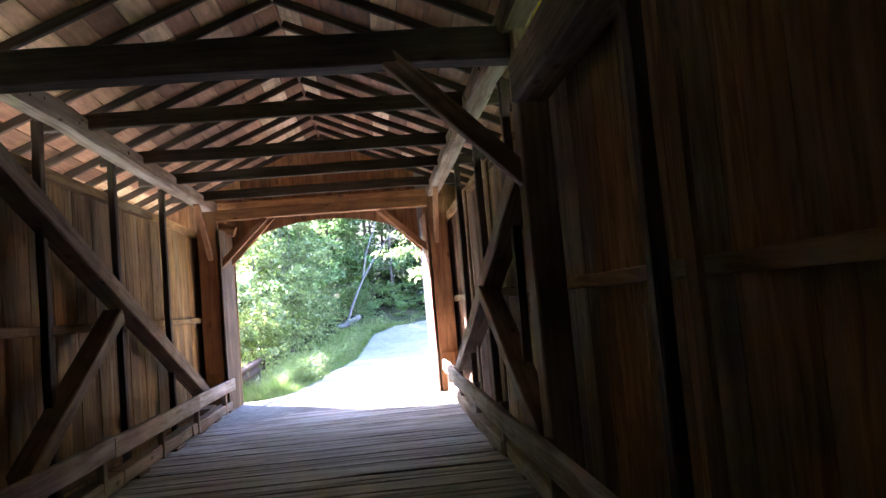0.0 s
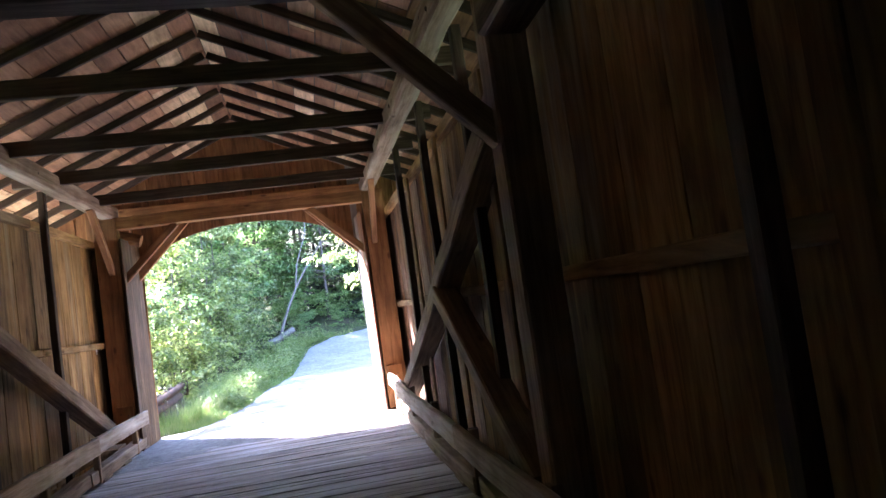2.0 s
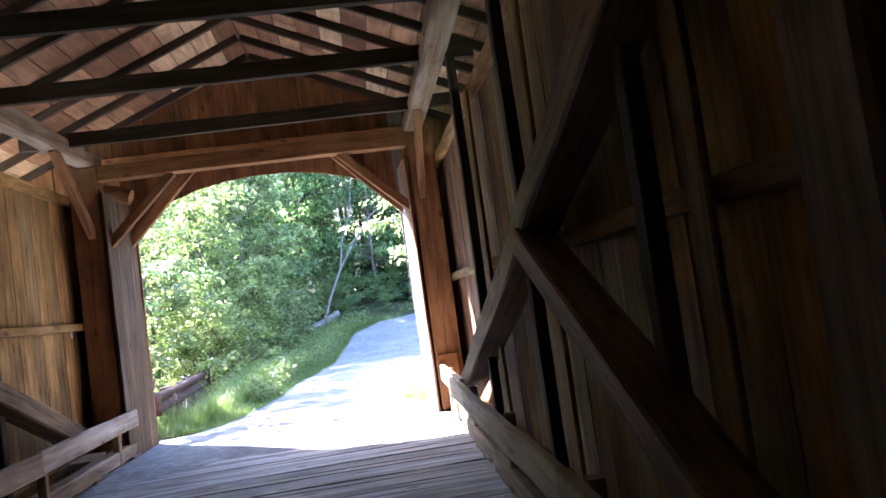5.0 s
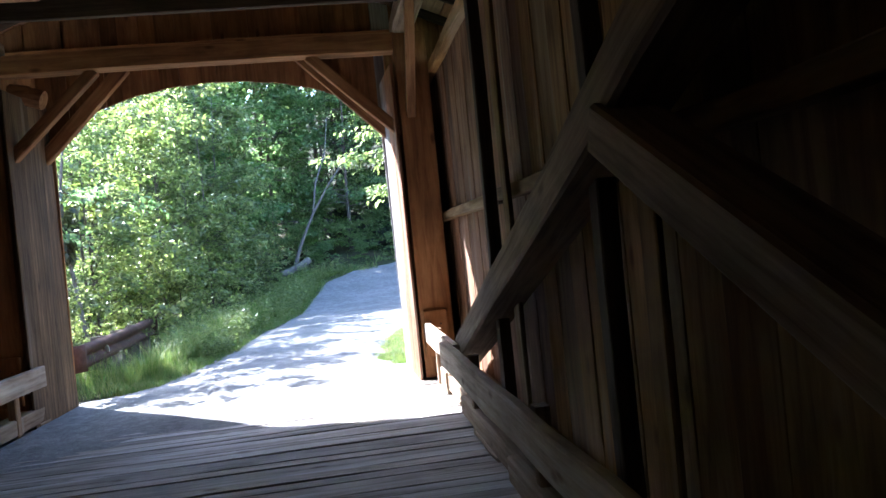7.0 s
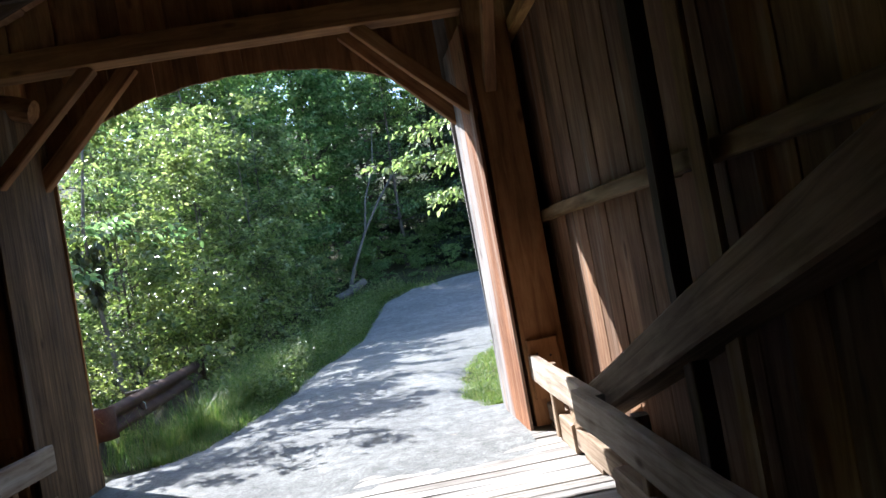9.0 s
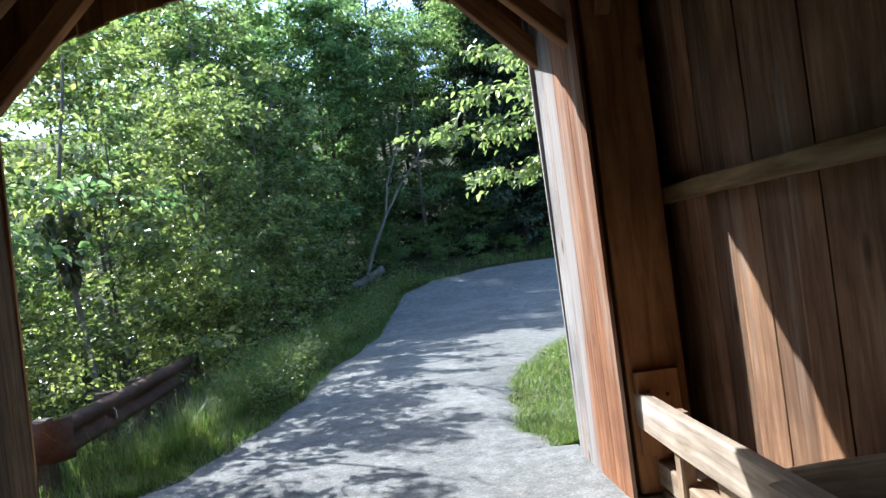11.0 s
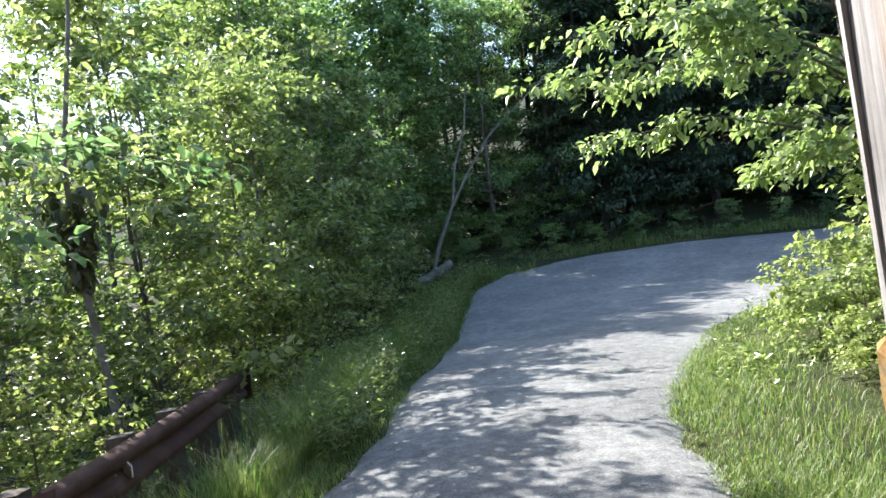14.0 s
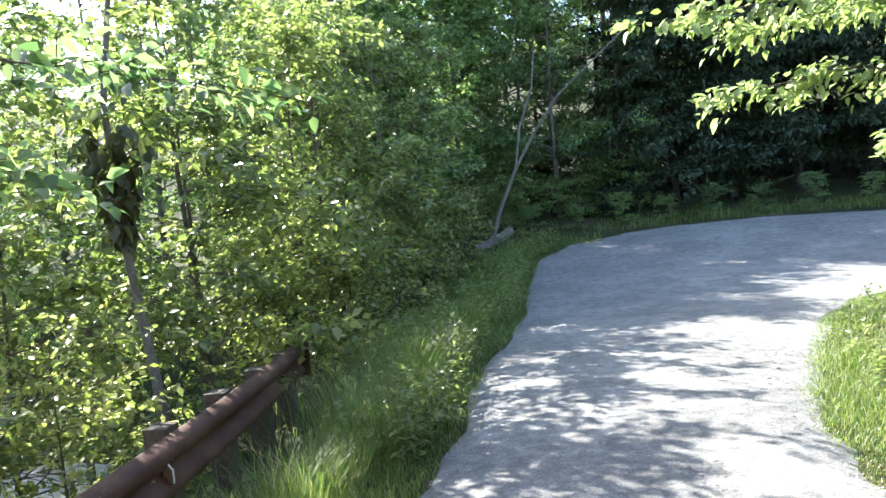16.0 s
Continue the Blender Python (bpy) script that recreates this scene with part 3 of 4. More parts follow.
def build_wall(parent, s):
    y = Y0
    meshes = {}
    for wdt in (0.24, 0.28, 0.31):
        for russet in (False, True):
            meshes[wdt, russet] = timber_mesh(3.45, 0.024, wdt, 0.003, 4, 0.0012, int(wdt * 100))
    i = 0
    while y < Y1 - 0.02:
        wdt = (0.24, 0.28, 0.31, 0.28)[int(rng.integers(4))]
        russet = s > 0 and y > 9.6
        timber("siding_board", (s * (WALL + 0.014 + 0.006 * (i % 2)), y + wdt / 2 - 0.002, -0.2), (s * (WALL + 0.014 + 0.006 * (i % 2)), y + wdt / 2 - 0.002, 3.25), 0.024, wdt, W_WALL_RED if russet else W_WALL, parent, side=(1, 0, 0), mesh=meshes[wdt, russet])
        y += wdt - 0.006
        i += 1
    for z, h in ((1.68, 0.09), (3.25, 0.11), (0.14, 0.1)):
        for a, b in ((Y0 + 0.1, -5.0), (-5.0, 0.2), (0.2, 6.35), (6.35, 10.4), (10.4, 13.9)):
            timber("girt", (s * (WALL - 0.045), a, z), (s * (WALL - 0.045), b - 0.006, z), 0.09, h, W_WALL, parent)
    for yy in (6.5, 8.5, 10.6, 3.1, 1.1, -1.0, -4.6, -6.6, -8.6):
        yy -= 0.42 if s > 0 else 0.0
        if s > 0:
            timber("stud_board", (s * (WALL - 0.14), yy - 0.32, 0.19), (s * (WALL - 0.14), yy - 0.32, 3.2), 0.03, 0.14, W_WALL, parent, side=(1, 0, 0))
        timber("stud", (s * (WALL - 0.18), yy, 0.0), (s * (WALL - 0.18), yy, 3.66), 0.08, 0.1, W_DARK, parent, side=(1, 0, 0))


build_wall(wall_l, -1)
build_wall(wall_r, 1)


def build_back():
    # the rear end would stand open; these boards shut out its light
    x = -2.4
    while x < 2.4:
        timber("siding_board", (x + 0.15, Y0, -0.2), (x + 0.15, Y0, roof_z(min(abs(x), abs(x + 0.3))) + 0.1), 0.3, 0.03, W_WALL, wall_b, side=(1, 0, 0), segs=3, wobble=0.001)
        x += 0.298


build_back()
tag = mesh_object("paper_tag", [(-WALL + 0.004, 0, 0), (-WALL + 0.004, 0.06, 0), (-WALL + 0.004, 0.06, 0.09), (-WALL + 0.004, 0, 0.09), (-WALL + 0.001, 0, 0), (-WALL + 0.001, 0.06, 0), (-WALL + 0.001, 0.06, 0.09), (-WALL + 0.001, 0, 0.09)],
                  [(0, 1, 2, 3), (7, 6, 5, 4), (0, 4, 5, 1), (1, 5, 6, 2), (2, 6, 7, 3), (3, 7, 4, 0)], REFLECT)
tag.location = (0, 12.9, 1.56)
tagged(tag, "small white paper tag pinned to the board wall", "tag")

# ---- steel guardrail on the bank ----


def ribbon(name, rings, mat, parent, closed=False, label=""):
    """A skin over rows of points."""
    k = len(rings[0])
    v = [p for r in rings for p in r]
    f = []
    for i in range(len(rings) - 1):
        for j in range(k if closed else k - 1):
            a, b = i * k + j, i * k + (j + 1) % k
            f.append((a, b, b + k, a + k))
    return mesh_object(name, v, f, mat, parent, label, smooth=True)


def build_guardrail():
    g = thing("guardrail", "rusty brown corrugated steel guardrail on short posts at the bank", "guardrail", at=(-2.2, 17, 0))
    prof = [(0.0, 0.155), (0.035, 0.14), (0.075, 0.115), (0.08, 0.075), (0.045, 0.03), (0.012, 0.01), (0.012, -0.01), (0.045, -0.03), (0.08, -0.075), (0.075, -0.115), (0.035, -0.14), (0.0, -0.155)]
    rings = []
    line = [(0.10, -1.95, 0.44), (0.10, -1.2, 0.45), (0.06, 0.0, 0.45), (0.0, 1.2, 0.46), (-0.08, 2.2, 0.455)]
    for x, y, z in line:
        outer = [(x + d, y, z + h) for d, h in prof]
        inner = [(x + d - 0.006, y, z + h) for d, h in reversed(prof)]
        rings.append(outer + inner)
    beam = ribbon("beam", rings, RUST, g, closed=True)
    # flared near end: a bent plate wrapping back towards the bank
    rings = []
    for a in range(0, 190, 15):
        ang = radians(a)
        x, y = 0.10 + 0.075 - 0.17 * (1 - math.cos(ang)), -1.95 - 0.17 * math.sin(ang)
        rings.append([(x, y, 0.44 + 0.165), (x, y, 0.44 + 0.05), (x, y, 0.44 - 0.05), (x, y, 0.44 - 0.165)])
    p = ribbon("end_plate", rings, RUST, g, label="rounded rusty end plate")
    md = p.modifiers.new("thickness", "SOLIDIFY")
    md.thickness = 0.008
    rings = []
    for a in range(0, 170, 15):
        ang = radians(a)
        x, y = -0.02 + 0.075 - 0.12 * (1 - math.cos(ang)), 2.2 + 0.12 * math.sin(ang)
        rings.append([(x, y, 0.455 + 0.165), (x, y, 0.455 + 0.05), (x, y, 0.455 - 0.05), (x, y, 0.455 - 0.165)])
    p = ribbon("end_plate", rings, RUST, g, label="rounded rusty end plate")
    md = p.modifiers.new("thickness", "SOLIDIFY")
    md.thickness = 0.008
    for y in (-1.85, -0.55, 0.35, 1.2, 1.95):
        timber("post", (-0.12, y, -0.55), (-0.12, y, 0.585), 0.15, 0.18, BARK, g, side=(1, 0, 0), chamfer=0.015, label="dark squared wooden post")
    for y in (-1.05,):
        mesh_object("reflector", [(0.12, y, 0.40), (0.185, y - 0.03, 0.40), (0.185, y - 0.03, 0.47), (0.12, y, 0.53), (0.12, y + 0.02, 0.40), (0.185, y - 0.01, 0.40), (0.185, y - 0.01, 0.47), (0.12, y + 0.02, 0.53)],
                    [(0, 1, 2, 3), (7, 6, 5, 4), (0, 4, 5, 1), (1, 5, 6, 2), (2, 6, 7, 3), (3, 7, 4, 0)], REFLECT, g, "small pale triangular reflector")


build_guardrail()

# ---- plants ----


def leaf_arrays(r, pts, size, droop=0.3, shape=0.55, ways=None, jitter=0.45):
    """Folded pointed leaves at the points, four triangles a leaf; ways gives the heading of each leaf on the plan."""
    n = len(pts)
    yaw = r.uniform(0, 2 * math.pi, n) if ways is None else ways + r.normal(0, 0.35, n)
    pitch = r.normal(-droop, jitter, n)
    roll = r.normal(0, jitter, n)
    s = size * r.uniform(0.6, 1.25, n)
    fwd = np.stack([np.cos(yaw) * np.cos(pitch), np.sin(yaw) * np.cos(pitch), np.sin(pitch)], 1)
    side = np.stack([-np.sin(yaw), np.cos(yaw), np.zeros(n)], 1)
    up = np.cross(fwd, side)
    side2 = side * np.cos(roll)[:, None] + up * np.sin(roll)[:, None]
    up2 = np.cross(fwd, side2)

    def at(u, w, h):
        return pts + fwd * (s * u)[:, None] + side2 * (s * shape * w)[:, None] + up2 * (s * h)[:, None]

    v = np.stack([at(0, 0, 0), at(0.28, 0.46, 0.09), at(0.62, 0.36, 0.05), at(1, 0, -0.1), at(0.62, -0.36, 0.05), at(0.28, -0.46, 0.09), at(0.45, 0, 0)], 1).reshape(-1, 3)
    i = np.arange(n)[:, None] * 7
    f = np.concatenate([i + np.array([q]) for q in ((0, 6, 1, 1), (1, 6, 3, 2), (3, 6, 5, 4), (0, 5, 6, 6))], 1).reshape(-1, 4)
    tri = f[0::4][:, :3], f[3::4][:, :3]
    quad = np.concatenate([f[1::4], f[2::4]])
    halves = np.concatenate([quad[:, [0, 1, 2]], quad[:, [0, 2, 3]]])
    return v, np.concatenate([tri[0], tri[1], halves])


def far_leaf_arrays(r, pts, size, droop, shape, ways):
    """Folded pointed leaves of two triangles each, for plants further off."""
    n = len(pts)
    yaw, pitch, roll = ways + r.normal(0, 0.4, n), r.normal(-droop, 0.5, n), r.normal(0, 0.55, n)
    s = size * r.uniform(0.6, 1.3, n)
    fwd = np.stack([np.cos(yaw) * np.cos(pitch), np.sin(yaw) * np.cos(pitch), np.sin(pitch)], 1)
    side = np.stack([-np.sin(yaw), np.cos(yaw), np.zeros(n)], 1)
    side2 = side * np.cos(roll)[:, None] + np.cross(fwd, side) * np.sin(roll)[:, None]
    mid = pts + fwd * (s * 0.42)[:, None] + np.cross(fwd, side2) * (s * 0.10)[:, None]
    lft, rgt = mid + side2 * (s * shape / 2)[:, None], mid - side2 * (s * shape / 2)[:, None]
    v = np.stack([pts, lft, pts + fwd * s[:, None], rgt], 1).reshape(-1, 3)
    i = np.arange(n)[:, None] * 4
    f = np.concatenate([i + np.array([[0, 2, 1]]), i + np.array([[0, 3, 2]])], 1).reshape(-1, 3)
    return v, f


def fast_mesh(name, v, f, mat):
    me = bpy.data.meshes.new(name)
    v, f = np.asarray(v, dtype=np.float32), np.asarray(f, dtype=np.int32)
    me.vertices.add(len(v))
    me.vertices.foreach_set("co", v.ravel())
    k = f.shape[1]
    me.loops.add(f.size)
    me.loops.foreach_set("vertex_index", f.ravel())
    me.polygons.add(len(f))
    me.polygons.foreach_set("loop_start", np.arange(0, f.size, k, dtype=np.int32))
    me.polygons.foreach_set("loop_total", np.full(len(f), k, dtype=np.int32))
    me.update()
    me.validate()
    me.materials.append(mat)
    return me


def grow(r, height, trunk_r, limbs, limb_len, first, twigs, leaves, size, lean=(0, 0), droop=0.3, rise_of=0.55, twig_len=0.55, spread=0.11, taper=1.0):
    """Trunk, limbs and twigs as a skin, and leaf places in sprays along the twigs."""
    V, F, pts, ways = [], [], [], []

    def put(path, radii, sides):
        v, f = tube(path, radii, sides)
        k = len(V)
        V.extend(v)
        F.extend([tuple(i + k for i in q) for q in f])

    n = 9
    bend = r.normal(0, 0.05, (n, 2)).cumsum(0) * height * 0.12
    trunk = [Vector((bend[i, 0] * i / n + lean[0] * i / (n - 1), bend[i, 1] * i / n + lean[1] * i / (n - 1), height * i / (n - 1))) for i in range(n)]
    put(trunk, [trunk_r * (1.25 if i == 0 else 1 - 0.9 * i / (n - 1)) for i in range(n)], 8)
    for _ in range(limbs):
        h = first + (0.98 - first) * r.uniform(0, 1) ** 0.9
        j = h * (n - 1)
        i = min(int(j), n - 2)
        p = trunk[i].lerp(trunk[i + 1], j - i)
        ln = limb_len * r.uniform(0.55, 1.15) * (1 - taper * 0.65 * max(0, (h - first) / (1 - first)))
        a = r.uniform(0, 2 * math.pi)
        d = Vector((math.cos(a), math.sin(a), rise_of * r.uniform(0.4, 1.5)))
        path = [p]
        for s in range(4):
            d = (d + Vector(r.normal(0, 0.16, 3)) + Vector((0, 0, -droop * 0.18))).normalized()
            path.append(path[-1] + d * ln / 4)
        put(path, [max(0.004, trunk_r * 0.34 * (1 - h * 0.6) * (1 - s * 0.22)) for s in range(5)], 5)
        for _ in range(twigs):
            s = r.uniform(0.25, 1.0) * 4
            i = min(int(s), 3)
            q = path[i].lerp(path[i + 1], s - i)
            td = (d + Vector(r.normal(0, 0.75, 3))).normalized()
            td.z *= 0.5
            q2 = q + td * twig_len * r.uniform(0.5, 1.2)
            put([q, q.lerp(q2, 0.5) + Vector((0, 0, 0.02)), q2], [0.005, 0.004, 0.002], 3)
            m = leaves
            tt = r.uniform(0.35, 1.1, m)[:, None]
            c = np.array(q)[None] * (1 - tt) + np.array(q2)[None] * tt
            pts.append(c + r.normal(0, 1, (m, 3)) * np.array([spread, spread, spread * 0.3]))
            ways.append(math.atan2(td.y, td.x) + 0.85 * r.choice([-1.0, 1.0], m))
    return V, F, np.concatenate(pts), np.concatenate(ways)


def plant_mesh(seed, leaf_mat, bark_mat, size, shape=0.55, **kw):
    r = np.random.default_rng(seed)
    droop = kw.get("droop", 0.3)
    V, F, pts, ways = grow(r, size=size, **kw)
    lv, lf = far_leaf_arrays(r, pts, size, droop, shape, ways)
    wood_me = bpy.data.meshes.new("limbs")
    wood_me.from_pydata([tuple(v) for v in V], [], F)
    wood_me.materials.append(bark_mat)
    wood_me.polygons.foreach_set("use_smooth", [True] * len(wood_me.polygons))
    return wood_me, fast_mesh("leaves", lv, lf, leaf_mat)


def plant(name, meshes, x, y, yaw, scale, label, category, group, sink=0.05, tilt=(0, 0), z=None):
    t = thing(name, label, category, group)
    t.matrix_basis = pose(x, y, (ground_z(x, y) if z is None else z) - sink, tilt[0], tilt[1], yaw) @ Matrix.Scale(scale, 4)
    for nm, me in (("trunk", meshes[0]), ("crown", meshes[1])):
        ob = new(nm, me)
        ob.parent = t
    return t


SAPLING = [plant_mesh(11 + i, LEAF, BARK, 0.135, shape=0.6, height=6.5, trunk_r=0.045, limbs=38, limb_len=1.95, first=0.12, twigs=7, leaves=15, rise_of=0.45, twig_len=0.6, spread=0.085) for i in range(3)]
BUSH = [plant_mesh(21 + i, LEAF, BARK, 0.12, shape=0.6, height=2.3, trunk_r=0.022, limbs=30, limb_len=1.25, first=0.05, twigs=6, leaves=14, rise_of=0.45, spread=0.08, taper=0.4) for i in range(2)]
PALE_BUSH = [plant_mesh(25 + i, LEAF_BRIGHT, BARK, 0.115, shape=0.62, height=1.7, trunk_r=0.018, limbs=24, limb_len=1.05, first=0.08, twigs=8, leaves=10, rise_of=0.35, twig_len=0.4, spread=0.05, taper=0.3) for i in range(2)]
TREE = [plant_mesh(31 + i, LEAF_BLUE, BARK, 0.17, height=12.0, trunk_r=0.13, limbs=44, limb_len=3.1, first=0.2, twigs=11, leaves=22, rise_of=0.45, twig_len=0.9, spread=0.15) for i in range(2)]
MAPLE = [plant_mesh(61 + i, LEAF_BLUE, BARK, 0.17, shape=0.68, height=9.5, trunk_r=0.10, limbs=62, limb_len=2.9, first=0.05, twigs=11, leaves=17, rise_of=0.3, twig_len=0.8, spread=0.11, taper=0.9) for i in range(2)]
SPARSE = [plant_mesh(35 + i, LEAF, BARK, 0.16, height=12.0, trunk_r=0.09, limbs=44, limb_len=2.9, first=0.22, twigs=10, leaves=13, rise_of=0.5, twig_len=0.9, spread=0.11) for i in range(2)]
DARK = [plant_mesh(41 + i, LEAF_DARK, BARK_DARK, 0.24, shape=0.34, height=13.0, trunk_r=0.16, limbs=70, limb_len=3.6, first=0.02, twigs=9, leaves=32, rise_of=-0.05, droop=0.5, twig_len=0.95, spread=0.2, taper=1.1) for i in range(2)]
THICKET = [plant_mesh(51 + i, LEAF_BLUE, BARK, 0.15, height=3.4, trunk_r=0.03, limbs=28, limb_len=1.9, first=0.04, twigs=8, leaves=20, rise_of=0.45, twig_len=0.7, spread=0.12, taper=0.4) for i in range(2)]

# young trees and shrubs on the bank beside the road
L_SAP = "slender young tree with fresh green leaves on the bank"
L_BUSH = "leafy green shrub crowding the road verge"
L_TREE = "tall broadleaf tree with dense green crown"
L_DARK = "dark green conifer with drooping boughs in deep shade"
for x, y, s in ((-3.5, 19.9, 0.95), (-4.4, 17.6, 0.9), (-3.9, 21.8, 1.05), (-3.1, 24.2, 1.0), (-2.5, 27.2, 1.05), (-2.5, 30.0, 1.1), (-2.4, 32.8, 0.9), (-3.0, 22.6, 0.85), (-2.6, 25.6, 0.9),
                (-3.6, 27.8, 1.15), (-3.1, 19.2, 0.7), (-5.4, 19.4, 0.85), (-6.4, 16.4, 0.8)):
    plant("sapling", SAPLING[int(rng.integers(3))], x, y, rng.uniform(0, 360), s, L_SAP, "young tree", "bank saplings")
for x, y, s in ((-2.9, 16.4, 0.55), (-3.0, 18.3, 0.7), (-2.75, 20.6, 0.8), (-2.4, 22.6, 0.85), (-2.1, 24.9, 0.9), (-1.7, 27.6, 0.9), (-1.5, 30.2, 0.85), (-2.1, 31.6, 0.8), (-3.6, 25.0, 1.1)):
    plant("shrub", BUSH[int(rng.integers(2))], x, y, rng.uniform(0, 360), s, L_BUSH, "shrub", "verge shrubs")
for x, y, s in ((-1.3, 36.4, 1.0), (-3.0, 34.0, 0.9), (-1.7, 37.2, 1.15), (0.7, 37.6, 0.95), (-4.3, 35.6, 1.15), (-3.9, 31.8, 1.0), (-6.4, 32.6, 1.1)):
    plant("broadleaf_tree", MAPLE[int(rng.integers(2))], x, y, rng.uniform(0, 360), s, "broad low-branched tree with layered blue-green leaves", "tree", "road-bend trees")
for x, y, s in ((1.7, 36.4, 0.72), (3.9, 37.0, 0.8), (-17.0, 19.0, 0.85), (-15.5, 24.0, 0.9), (-24.0, 20.0, 0.9), (-25.0, 13.0, 0.9), (-19.0, 27.0, 1.25), (-22.0, 34.0, 1.35), (-23.0, 26.5, 0.9), (-9.0, 38.0, 0.8), (-20.0, 31.0, 1.0), (0.5, 42.6, 1.05), (5.0, 45.0, 1.3), (-20.0, 38.0, 1.3), (-12.5, 44.0, 1.0), (-5.0, 47.0, 0.8), (11.0, 46.0, 1.3), (18.0, 46.0, 1.3)):
    plant("broadleaf_tree", TREE[int(rng.integers(2))], x, y, rng.uniform(0, 360), s, L_TREE, "tree", "woodland trees")
for x, y, s in ((-8.0, 29.0, 0.95), (-11.5, 33.0, 0.95), (-6.6, 34.6, 0.9), (-16.5, 34.0, 1.1), (-4.2, 29.4, 0.9), (-7.6, 24.4, 0.7), (-8.2, 18.4, 0.8), (-9.6, 21.6, 0.85), (-6.9, 20.4, 0.6)):
    plant("broadleaf_tree", SPARSE[int(rng.integers(2))], x, y, rng.uniform(0, 360), s, "tall thin-crowned broadleaf tree letting sunlight through", "tree", "light-crowned trees")
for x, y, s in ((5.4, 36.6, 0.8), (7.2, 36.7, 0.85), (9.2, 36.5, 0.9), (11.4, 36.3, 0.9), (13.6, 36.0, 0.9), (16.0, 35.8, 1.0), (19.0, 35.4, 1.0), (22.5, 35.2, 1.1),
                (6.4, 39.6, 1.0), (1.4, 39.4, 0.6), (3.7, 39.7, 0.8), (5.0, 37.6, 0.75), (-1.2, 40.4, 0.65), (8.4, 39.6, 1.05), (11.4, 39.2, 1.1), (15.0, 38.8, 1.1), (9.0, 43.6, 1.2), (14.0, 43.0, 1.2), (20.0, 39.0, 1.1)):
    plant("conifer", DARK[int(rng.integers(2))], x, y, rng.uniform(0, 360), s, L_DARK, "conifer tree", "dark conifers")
# unseen trees added on both bridge sides to block sky light at the eaves
for x, y, s in ((6.8, 1.5, 1.0), (7.4, 6.4, 1.05), (7.0, 11.0, 0.95), (-7.2, 0.5, 1.0), (-7.6, 4.6, 1.05), (-6.8, 9.4, 0.8), (-6.0, -1.8, 0.8), (-6.2, 2.6, 0.85), (6.2, -1.2, 0.8), (6.0, 3.8, 0.8), (7.0, -3.5, 1.0), (-7.4, -4.0, 1.0)):
    plant("broadleaf_tree", TREE[int(rng.integers(2))], x, y, rng.uniform(0, 360), s, L_TREE, "tree", "streamside trees")
L_THICK = "dense shaded undergrowth shrub at the edge of the woods"
for x, y, s in ((0.7, 34.3, 0.24), (2.0, 34.5, 0.2), (3.3, 34.6, 0.26), (4.6, 34.6, 0.2), (6.0, 34.5, 0.27), (7.3, 34.4, 0.22), (8.7, 34.2, 0.28), (10.2, 34.0, 0.24), (11.8, 33.8, 0.3), (13.6, 33.5, 0.26), (15.6, 33.2, 0.3), (18.0, 32.9, 0.3), (-3.0, 33.0, 0.9), (-5.4, 32.0, 1.1), (-8.0, 30.4, 1.2), (-11.0, 30.6, 1.1), (-14.5, 31.0, 1.1), 
                (-5.5, 37.0, 1.3), (-2.4, 31.2, 0.6), (-1.5, 34.4, 0.5), (-0.1, 35.0, 0.42), (1.6, 36.0, 0.4), (0.5, 36.9, 0.75), (2.3, 37.3, 0.8), (-0.9, 37.0, 0.8), (3.6, 38.0, 0.9), (0.4, 35.6, 0.45), (2.9, 36.2, 0.5), (4.2, 36.4, 0.5)):
    plant("undergrowth_shrub", THICKET[int(rng.integers(2))], x, y, rng.uniform(0, 360), s, L_THICK, "shrub", "undergrowth")
# trees and shrubs on the inner side of the bend
for x, y, s in ((6.2, 19.6, 0.95), (8.5, 21.2, 1.1), (11.5, 22.4, 1.2), (5.0, 17.2, 0.8), (8.0, 16.6, 1.0), (15.0, 22.6, 1.2)):
    plant("sapling", SAPLING[int(rng.integers(2))], x, y, rng.uniform(0, 360), s, L_SAP, "young tree", "bend saplings")
for x, y, s in ((4.1, 19.2, 0.62), (3.6, 18.4, 0.45), (3.8, 17.9, 0.5), (4.9, 20.5, 0.5), (4.1, 16.5, 0.6), (5.9, 21.7, 0.5), (5.0, 18.6, 0.8), (3.4, 16.9, 0.35), (4.7, 17.2, 0.85), (3.5, 15.7, 0.45), (6.9, 22.6, 0.5), (3.0, 15.4, 0.3), (5.8, 20.2, 0.9)):
    plant("shrub", PALE_BUSH[int(rng.integers(2))], x, y, rng.uniform(0, 360), s, "sunlit shrub with broad pale green leaves at the verge", "shrub", "bend shrubs")


